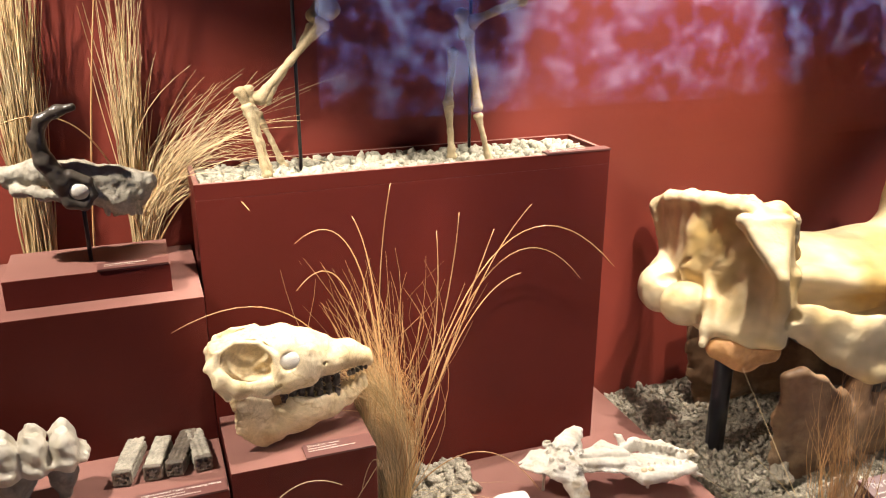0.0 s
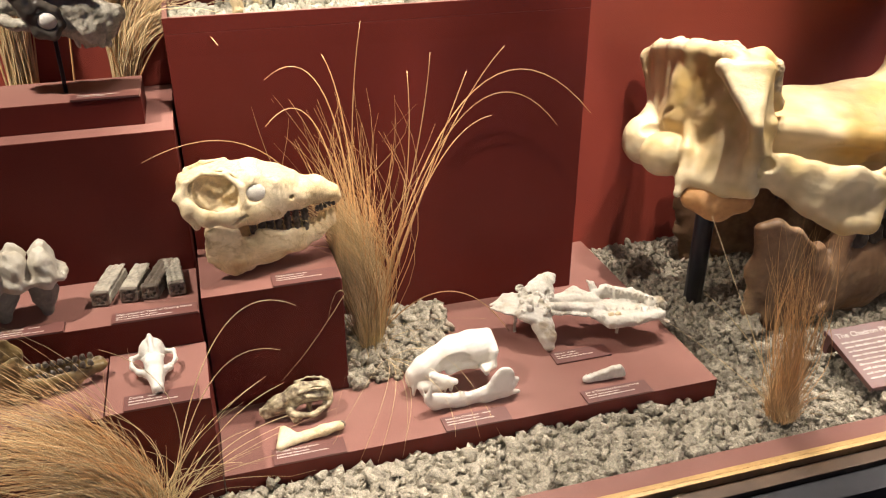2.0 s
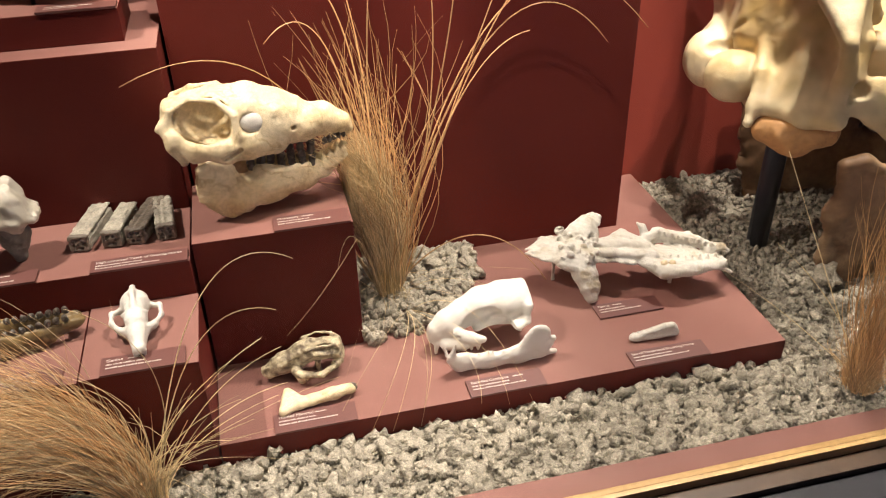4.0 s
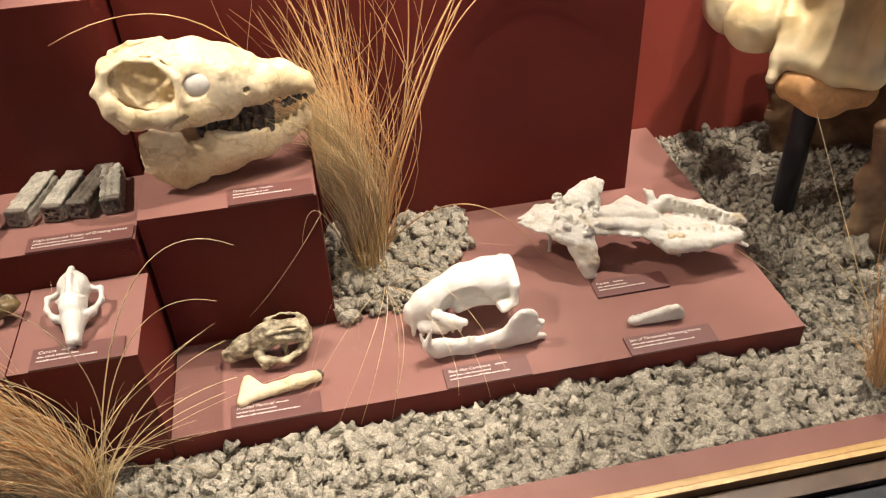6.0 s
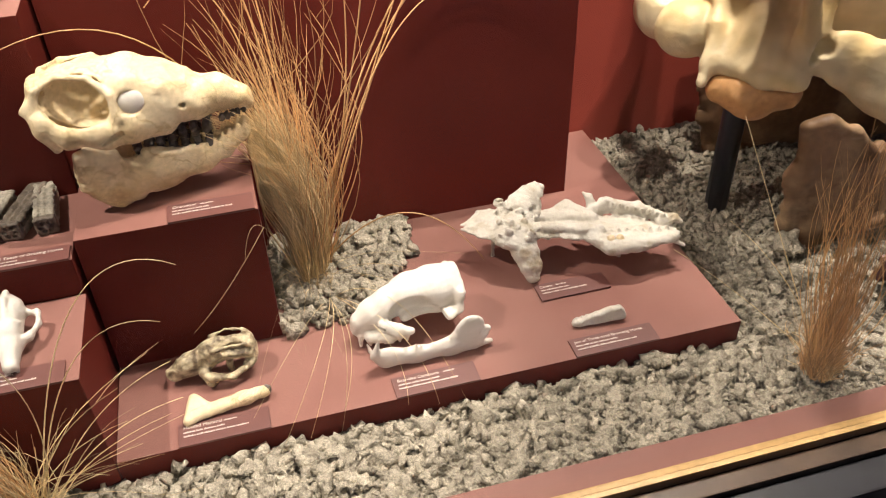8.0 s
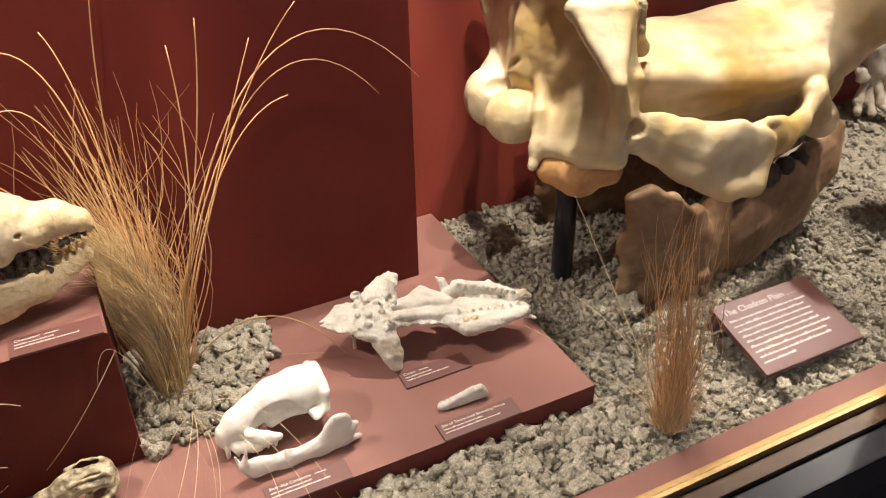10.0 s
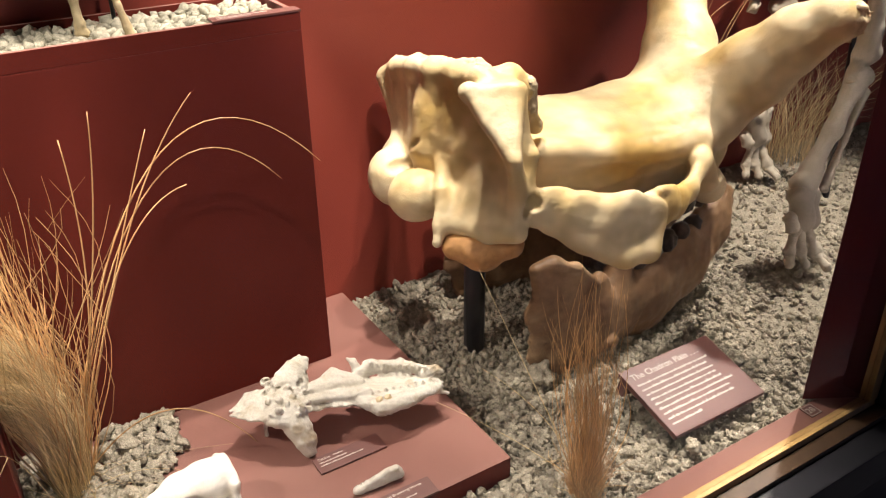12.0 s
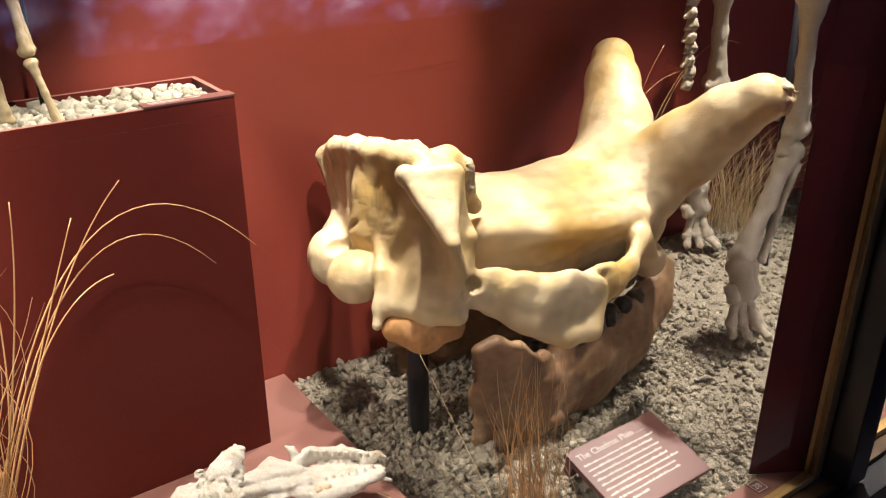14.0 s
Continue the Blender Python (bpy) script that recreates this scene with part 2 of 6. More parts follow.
def tube(points, radii, sides=10):
    """Verts and quads of a closed round tube along points."""
    P = [Vector(p) for p in points]
    V, F = [], []
    ref = Vector((0.31, 0.85, 0.42))
    for i, p in enumerate(P):
        d = (P[min(i + 1, len(P) - 1)] - P[max(i - 1, 0)]).normalized()
        a = d.cross(ref).normalized()
        c = d.cross(a)
        for k in range(sides):
            w = 2 * math.pi * k / sides
            V.append(p + radii[i] * (math.cos(w) * a + math.sin(w) * c))
    for i in range(len(P) - 1):
        for k in range(sides):
            F.append((i * sides + k, i * sides + (k + 1) % sides, (i + 1) * sides + (k + 1) % sides, (i + 1) * sides + k))
    F.append(tuple(range(sides))[::-1])
    F.append(tuple((len(P) - 1) * sides + k for k in range(sides)))
    return V, F


def rod(name, points, r, mat, parent=None, label=""):
    V, F = tube(points, [r] * len(points))
    return piece(name, mesh_data(name, V, F, mat, True), parent, label)


# ---- sculpting: solids blended in a distance field ----


class Sculpt:
    """Rounded solids, melted together or cut out of one another on a grid, and skinned with quads."""

    def __init__(self, lo, hi, step):
        self.lo, self.step = np.array(lo, np.float32), step
        self.n = [int((b - a) / step) + 2 for a, b in zip(lo, hi)]
        self.f = np.full(self.n, 0.05, np.float32)
        self.mirror = False

    def window(self, lo, hi):
        i0 = [max(0, int((a - o) / self.step) - 1) for a, o in zip(lo, self.lo)]
        i1 = [min(n, int((b - o) / self.step) + 3) for b, o, n in zip(hi, self.lo, self.n)]
        ax = [np.arange(a, b, dtype=np.float32) * self.step + o for a, b, o in zip(i0, i1, self.lo)]
        return tuple(slice(a, b) for a, b in zip(i0, i1)), np.meshgrid(*ax, indexing="ij")

    def put(self, where, d, k, cut):
        old = self.f[where]
        if cut:
            h = np.clip(0.5 - 0.5 * (old + d) / k, 0, 1)
            self.f[where] = old * (1 - h) + (-d) * h + k * h * (1 - h)
        else:
            h = np.clip(0.5 + 0.5 * (old - d) / k, 0, 1)
            self.f[where] = old * (1 - h) + d * h - k * h * (1 - h)

    def ball(self, c, r, k=0.01, cut=False, turn=(0, 0, 0)):
        r = (r, r, r) if isinstance(r, (int, float)) else r
        for s in ((1, -1) if self.mirror else (1,)):
            cc = (c[0], c[1] * s, c[2])
            pad = max(r) + 2 * k
            where, g = self.window([q - pad for q in cc], [q + pad for q in cc])
            if min(g[0].shape) == 0:
                continue
            R = np.array(Euler([radians(a) for a in (turn[0] * s, turn[1], turn[2] * s)]).to_matrix().transposed())
            q = [sum(R[i][j] * (g[j] - cc[j]) for j in range(3)) / r[i] for i in range(3)]
            k0 = np.sqrt(q[0] ** 2 + q[1] ** 2 + q[2] ** 2)
            k1 = np.sqrt(sum((q[i] / r[i]) ** 2 for i in range(3))) + 1e-9
            self.put(where, k0 * (k0 - 1) / k1, k, cut)
        return self

    def limb(self, a, b, ra, rb, k=0.01, cut=False, flat=(1, 1, 1)):
        """A tapered limb from a to b; flat squeezes it along the axes."""
        for s in ((1, -1) if self.mirror else (1,)):
            A, B = np.array((a[0], a[1] * s, a[2])), np.array((b[0], b[1] * s, b[2]))
            pad = max(ra, rb) * max(flat) + 2 * k
            where, g = self.window(np.minimum(A, B) - pad, np.maximum(A, B) + pad)
            if min(g[0].shape) == 0:
                continue
            fl = np.array(flat)
            A, B = A / fl, B / fl
            q = [g[i] / fl[i] - A[i] for i in range(3)]
            ba = B - A
            h = np.clip(sum(q[i] * ba[i] for i in range(3)) / (ba @ ba + 1e-12), 0, 1)
            d = np.sqrt(sum((q[i] - ba[i] * h) ** 2 for i in range(3))) - (ra + (rb - ra) * h)
            self.put(where, d * min(flat), k, cut)
        return self

    def block(self, c, half, r, k=0.01, cut=False, turn=(0, 0, 0)):
        """A flat-sided block with edges rounded by r."""
        for s in ((1, -1) if self.mirror else (1,)):
            cc = (c[0], c[1] * s, c[2])
            pad = math.sqrt(sum(h * h for h in half)) + r + 2 * k
            where, g = self.window([q - pad for q in cc], [q + pad for q in cc])
            if min(g[0].shape) == 0:
                continue
            R = np.array(Euler([radians(a) for a in (turn[0] * s, turn[1], turn[2] * s)]).to_matrix().transposed())
            q = [np.abs(sum(R[i][j] * (g[j] - cc[j]) for j in range(3))) - half[i] for i in range(3)]
            d = np.sqrt(sum(np.maximum(a, 0) ** 2 for a in q)) + np.minimum(np.maximum(q[0], np.maximum(q[1], q[2])), 0) - r
            self.put(where, d, k, cut)
        return self

    def sheet(self, a, b, c, r, k=0.01):
        """A flat three-cornered sheet of bone of half-thickness r."""
        for s in ((1, -1) if self.mirror else (1,)):
            A, B, C = (np.array((q[0], q[1] * s, q[2]), np.float64) for q in (a, b, c))
            pad = r + 2 * k
            where, g = self.window(np.minimum(np.minimum(A, B), C) - pad, np.maximum(np.maximum(A, B), C) + pad)
            if min(g[0].shape) == 0:
                continue
            p = np.stack(g, -1)
            n = np.cross(B - A, C - A)
            n /= np.linalg.norm(n)
            inside = np.ones(p.shape[:3], bool)
            rim = np.full(p.shape[:3], 9.0)
            for u, v in ((A, B), (B, C), (C, A)):
                e, q = v - u, p - u
                inside &= q @ np.cross(n, e) >= 0
                h = np.clip(q @ e / (e @ e), 0, 1)
                rim = np.minimum(rim, np.linalg.norm(q - h[..., None] * e, axis=-1))
            d = np.where(inside, np.abs((p - A) @ n), rim) - r
            self.put(where, d.astype(np.float32), k, False)
        return self

    def path(self, pts, k=0.01, cut=False, flat=(1, 1, 1)):
        """Limbs through points (x, y, z, radius)."""
        for p, q in zip(pts, pts[1:]):
            self.limb(p[:3], q[:3], p[3], q[3], k, cut, flat)
        return self

    def rough(self, amount, size, seed=0):
        """Uneven relief of that depth and grain."""
        r = np.random.RandomState(seed)
        ax = [np.arange(n, dtype=np.float32) * self.step for n in self.n]
        g = np.meshgrid(*ax, indexing="ij")
        near = np.abs(self.f) < 4 * amount + 3 * self.step
        p = np.stack([q[near] for q in g], -1)
        total = np.zeros(len(p), np.float32)
        for o in range(3):
            for _ in range(5):
                w = r.normal(size=3)
                w = w / np.linalg.norm(w) * 2 * math.pi / size * 2 ** o * r.uniform(0.7, 1.3)
                total += np.sin(p @ w.astype(np.float32) + r.uniform(0, 6.3)) * 0.5 ** o / 2.2
        self.f[near] += 0.4 * amount * total
        return self

    def skin(self):
        f = self.f
        inside = f < 0
        nx, ny, nz = f.shape
        corners = [(i, j, k) for i in (0, 1) for j in (0, 1) for k in (0, 1)]
        cnt = sum(inside[i:nx - 1 + i, j:ny - 1 + j, k:nz - 1 + k].astype(np.int8) for i, j, k in corners)
        cells = np.argwhere((cnt > 0) & (cnt < 8))
        index = np.full((nx - 1, ny - 1, nz - 1), -1, np.int64)
        index[tuple(cells.T)] = np.arange(len(cells))
        acc, num = np.zeros((len(cells), 3), np.float32), np.zeros(len(cells), np.float32)
        for a in corners:
            for axis in range(3):
                if a[axis]:
                    continue
                b = tuple(a[q] + (q == axis) for q in range(3))
                fa, fb = f[tuple((cells + a).T)], f[tuple((cells + b).T)]
                hit = (fa < 0) != (fb < 0)
                t = np.where(hit, fa / np.where(hit, fa - fb, 1), 0)
                p = np.repeat(np.array([a], np.float32), len(cells), 0)
                p[:, axis] += t
                acc += p * hit[:, None]
                num += hit
        verts = (cells + acc / num[:, None]) * self.step + self.lo
        quads = []
        for axis in range(3):
            u, v = (axis + 1) % 3, (axis + 2) % 3
            lo = [slice(1, n - 1) for n in f.shape]
            hi = list(lo)
            lo[axis], hi[axis] = slice(0, f.shape[axis] - 1), slice(1, f.shape[axis])
            a, b = inside[tuple(lo)], inside[tuple(hi)]
            for flip in (False, True):
                e = np.argwhere(a & ~b if not flip else b & ~a)
                off = [1, 1, 1]
                off[axis] = 0
                e = e + off
                du, dv = np.eye(3, dtype=int)[u], np.eye(3, dtype=int)[v]
                q = np.stack([index[tuple((e - du * i - dv * j).T)] for i, j in ((1, 1), (0, 1), (0, 0), (1, 0))], 1)
                quads.append(q[:, ::-1] if flip else q)
        return verts, np.concatenate(quads)

    def mesh(self, name, mat):
        v, q = self.skin()
        return mesh_data(name, v, q, mat, True)

# ---- the hall round the case ----
def shell(name, bm, mat, label, category):
    return tagged(part(name, bm, mat), label, category, kind="structure")


shell("floor", box_bm(-6, 8, -5, 0.74, -0.1, 0.0, 0), HALL, "dark hall floor before the display case", "floor")
shell("ceiling", box_bm(-6, 8, -5, 0.74, 2.9, 3.0, 0), HALL, "dark hall ceiling", "ceiling")
shell("wall_south", box_bm(-6, 8, -5.1, -5.0, 0, 2.9, 0), HALL, "dark hall wall across from the case", "wall")
shell("wall_west", box_bm(-6.1, -6, -5, 0.74, 0, 2.9, 0), HALL, "dark hall side wall", "wall")
shell("wall_east", box_bm(8, 8.1, -5, 0.74, 0, 2.9, 0), HALL, "dark hall side wall", "wall")
mural = thing("backlit_mural", "blue backlit mural panel across the dark hall", "mural")
part("panel", box_bm(1.3, 7.5, -4.99, -4.95, 0.45, 1.50, 0), MURAL, mural)

# ---- the case ----
shell("wall_north", box_bm(-1.6, 3.6, 1.70, 1.76, 0.40, 2.6, 0), WALL, "maroon painted back wall of the display case", "wall")
shell("wall_left", box_bm(-1.66, -1.6, 0.745, 1.76, 0.40, 2.6, 0), WALL, "maroon painted end wall of the display case", "wall")
shell("wall_right", box_bm(3.6, 3.66, 0.745, 1.76, 0.40, 2.6, 0), WALL, "maroon painted end wall of the display case", "wall")
shell("case_ceiling", box_bm(-1.6, 3.6, 0.76, 1.70, 2.56, 2.62, 0), WALL, "maroon case ceiling with spot lamps", "ceiling")
shell("case_front", box_bm(-1.66, 3.66, 0.69, 0.742, 0.0, 0.50, 0.004), BLACK, "black metal front below the case window", "wall")
shell("case_header", box_bm(-1.66, 3.66, 0.69, 0.80, 2.30, 3.0, 0.004), BLACK, "black header above the case window", "wall")
shell("case_floor", box_bm(-1.6, 3.6, 0.742, 1.70, 0.42, 0.50, 0), WALL, "case floor below the gravel", "floor")

sill = thing("window_sill", "maroon inner ledge with yellow wooden rail and black frame", "ledge", kind="structure")
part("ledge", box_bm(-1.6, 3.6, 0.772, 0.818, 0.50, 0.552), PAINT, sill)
part("wooden_rail", box_bm(-1.6, 3.6, 0.748, 0.7715, 0.50, 0.556, 0.003), WOOD, sill, "yellow varnished wooden rail")
part("outer_rail", box_bm(-1.6, 3.6, 0.715, 0.7475, 0.50, 0.540, 0.003), WOODDARK, sill, "dark brown outer rail")
part("frame", box_bm(-1.6, 3.6, 0.66, 0.7145, 0.44, 0.528, 0.004), BLACK, sill, "black metal frame")

post = thing("window_post", "maroon post with wooden trim between two case windows", "post", kind="structure")
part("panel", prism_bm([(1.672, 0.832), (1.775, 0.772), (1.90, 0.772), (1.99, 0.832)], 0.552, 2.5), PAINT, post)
part("wooden_trim", box_bm(1.772, 1.800, 0.745, 0.7715, 0.556, 2.3, 0.003), WOOD, post, "yellow varnished wooden trim")
part("wooden_trim", box_bm(1.872, 1.900, 0.745, 0.7715, 0.556, 2.3, 0.003), WOOD, post, "yellow varnished wooden trim")
part("frame", box_bm(1.800, 1.872, 0.690, 0.7715, 0.541, 2.3, 0.004), BLACK, post, "black metal frame")

for x0, x1 in ((-1.6, 1.772), (1.900, 3.6)):
    pane = shell("window_1" if x0 < 0 else "window_2", box_bm(x0, x1, 0.7565, 0.7600, 0.556, 2.31, 0), GLASS, "clear glass pane of the display case", "window")
    pane.visible_shadow = False

for x, y, z, target, watts, angle in SPOTS:
    can = thing("spot_lamp", "black ceiling spot lamp in the case", "lamp", look((x, y, z), target), "spot lamps in the case")
    V, F = tube([(0, 0, 0.012), (0, 0, 0.10)], [0.045, 0.038], 20)
    piece("housing", mesh_data("housing", V, F, BLACK), can)
    V, F = tube([(0, 0, 0.10), (0, 0, 0.19)], [0.008, 0.008], 8)
    piece("stem", mesh_data("stem", V, F, BLACK), can)


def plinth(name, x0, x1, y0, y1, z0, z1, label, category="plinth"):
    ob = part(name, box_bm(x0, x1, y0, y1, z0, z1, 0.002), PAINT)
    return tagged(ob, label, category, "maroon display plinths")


FLOOR = 0.50
plinth("tall_plinth_body", 0.002, 0.913, 1.470, 1.662, FLOOR, 1.290, "tall maroon painted plinth for the leg skeleton")
tray = thing("plinth_tray", "maroon tray rim filled with pale stones", "tray")
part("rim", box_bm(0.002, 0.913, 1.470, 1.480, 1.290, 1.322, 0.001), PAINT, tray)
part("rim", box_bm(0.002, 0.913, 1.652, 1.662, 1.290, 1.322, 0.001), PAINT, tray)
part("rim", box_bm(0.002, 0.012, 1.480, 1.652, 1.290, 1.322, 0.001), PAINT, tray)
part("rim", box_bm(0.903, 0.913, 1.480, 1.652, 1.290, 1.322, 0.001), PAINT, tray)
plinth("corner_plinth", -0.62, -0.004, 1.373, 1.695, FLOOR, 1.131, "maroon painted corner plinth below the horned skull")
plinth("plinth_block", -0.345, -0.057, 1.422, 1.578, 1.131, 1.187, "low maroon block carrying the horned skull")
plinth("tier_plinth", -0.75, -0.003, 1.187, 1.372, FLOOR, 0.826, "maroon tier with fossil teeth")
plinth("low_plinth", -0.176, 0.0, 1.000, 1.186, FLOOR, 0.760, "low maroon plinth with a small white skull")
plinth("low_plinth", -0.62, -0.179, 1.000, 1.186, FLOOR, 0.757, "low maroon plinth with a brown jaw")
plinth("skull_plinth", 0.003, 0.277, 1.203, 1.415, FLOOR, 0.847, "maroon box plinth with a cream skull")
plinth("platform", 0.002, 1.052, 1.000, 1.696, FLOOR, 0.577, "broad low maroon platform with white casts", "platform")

# ---- gravel ----


def ico(level, seed, bumpy):
    bm = bmesh.new()
    bmesh.ops.create_icosphere(bm, subdivisions=level, radius=1)
    V = np.array([v.co for v in bm.verts])
    F = np.array([[v.index for v in f.verts] for f in bm.faces])
    bm.free()
    r = np.random.RandomState(seed)
    s = np.zeros(len(V))
    for o in range(3):
        for _ in range(4):
            w = r.normal(size=3) * 3.0 * 1.9 ** o
            s += np.sin(V @ w + r.uniform(0, 6.3)) * 0.75 ** o
    knobs = np.zeros(len(V))
    for _ in range(26):
        w = r.normal(size=3)
        knobs = np.maximum(knobs, np.exp(-(1 - V @ (w / np.linalg.norm(w))) / r.uniform(0.012, 0.07)) * r.uniform(0.3, 1.0))
    V = V * (1 - bumpy * 0.55 + bumpy * (0.8 * s[:, None] / 2.2 + 0.95 * knobs[:, None] + 0.28 * r.normal(size=(len(V), 1)))) * r.uniform(0.70, 1.15, 3)
    return V, F


def scatter(name, spots, mat, level, seed, bumpy=0.46):
    """One mesh of many uneven clods; spots holds x, y, z, radius."""
    r = np.random.RandomState(seed)
    kinds = [ico(level, seed + i, bumpy) for i in range(9)]
    VV, FF, at = [], [], 0
    for x, y, z, rad in spots:
        V, F = kinds[r.randint(9)]
        R = np.array(Euler(r.uniform(0, 6.28, 3)).to_matrix())
        VV.append(V @ R.T * rad + (x, y, z))
        FF.append(F + at)
        at += len(V)
    return mesh_data(name, np.concatenate(VV), np.concatenate(FF), mat, False)


def ground_z(x, y):
    """Height of the soil: low along the window, a little higher at the back and to the far end."""
    back = np.clip((y - 0.95) / 0.7, 0, 1)
    far = np.clip((x - 1.2) / 1.2, 0, 1)
    return 0.524 + 0.012 * back + 0.045 * far * (0.35 + 0.65 * back) + 0.005 * np.sin(7 * x + 3 * y) * np.cos(9 * y - 2 * x)


def soil_sheet():
    nx, ny = 640, 130
    X, Y = np.meshgrid(np.linspace(-1.595, 3.595, nx), np.linspace(0.8185, 1.6995, ny), indexing="ij")
    Z = ground_z(X, Y) + 0.004 * np.sin(61 * X + 40 * Y) * np.sin(77 * Y - 30 * X)
    Z[:, 0] = np.minimum(Z[:, 0], 0.535)
    V = np.stack([X, Y, Z], -1).reshape(-1, 3)
    i = np.arange((nx - 1) * ny).reshape(nx - 1, ny)[:, :-1].ravel()
    return mesh_data("soil", V, np.stack([i, i + ny, i + ny + 1, i + 1], 1), GRAVEL, True)


tagged(new("ground", soil_sheet()), "grey green crumbled soil in the case", "ground", kind="structure")

r = np.random.RandomState(5)


def strew(n, x0, x1, y0, y1, r0, r1, lift=0.2, keep=None):
    out = []
    for _ in range(n):
        x, y = r.uniform(x0, x1), r.uniform(y0, y1)
        if keep is None or keep(x, y):
            rad = r0 + (r1 - r0) * r.random_sample() ** 2.2
            out.append((x, y, float(ground_z(x, y)) + rad * r.uniform(-0.2, 0.2 + lift), rad))
    return out


front = strew(3300, -0.25, 1.10, 0.823, 0.995, 0.005, 0.0165, 0.9)
tagged(new("gravel", scatter("gravel", front, GRAVEL, 2, 11)), "strip of crumbly grey soil clods beside the ledge", "gravel", kind="stuff")
side = strew(3000, 1.06, 1.75, 0.823, 1.15, 0.004, 0.0135, 0.8)
tagged(new("gravel", scatter("gravel", side, GRAVEL, 2, 23)), "grey crumbled soil before the great skull", "gravel", kind="stuff")
rest = strew(4600, 1.06, 2.0, 1.13, 1.695, 0.005, 0.0135, 0.7)
rest += strew(4800, 1.75, 3.3, 0.823, 1.695, 0.005, 0.0135, 0.7)
rest += strew(900, -0.9, -0.25, 0.823, 0.995, 0.006, 0.015, 0.4)
tagged(new("gravel", scatter("gravel", rest, GRAVEL, 1, 29)), "grey crumbled soil at the back of the case", "gravel", kind="stuff")
crumbs = strew(5200, -0.3, 1.9, 0.823, 1.0, 0.002, 0.006, 2.0) + strew(3600, 1.06, 1.95, 0.98, 1.5, 0.002, 0.0055, 1.6)
tagged(new("gravel", scatter("gravel", crumbs, GRAVEL, 1, 31)), "fine grey soil crumbs between the clods", "gravel", kind="stuff")
heap = []
for _ in range(620):
    x, y = r.uniform(0.28, 0.56), r.uniform(1.19, 1.468)
    inside = min(1.0, (0.535 - x + 0.10 * (y - 1.33) / 0.14) / 0.06, (y - 1.19 + 0.25 * max(0, 0.36 - x)) / 0.05)
    if inside > r.uniform(0.0, 0.6):
        rad = r.uniform(0.006, 0.0165)
        heap.append((x, y, 0.577 + rad * 0.5 + max(0, inside) * 0.014 * r.random_sample(), rad))
tagged(new("gravel", scatter("gravel", heap, GRAVEL, 2, 37)), "small heap of soil clods round the grass tuft", "gravel", kind="stuff")
stones = []
for _ in range(2400):
    x, y = r.uniform(0.018, 0.897), r.uniform(1.486, 1.646)
    rad = 0.003 + 0.011 * r.random_sample() ** 2.4
    stones.append((x, y, 1.306 + rad * r.uniform(0, 0.6), rad))
tagged(new("gravel", scatter("gravel", stones, STONE, 1, 41, 0.40)), "pale stones filling the plinth tray", "gravel", kind="stuff")
tagged(part("tray_bed", box_bm(0.0125, 0.9025, 1.4805, 1.6515, 1.2905, 1.306, 0), STONE), "pale sandy bed of the plinth tray", "tray bed")

# ---- the great horned skull ----


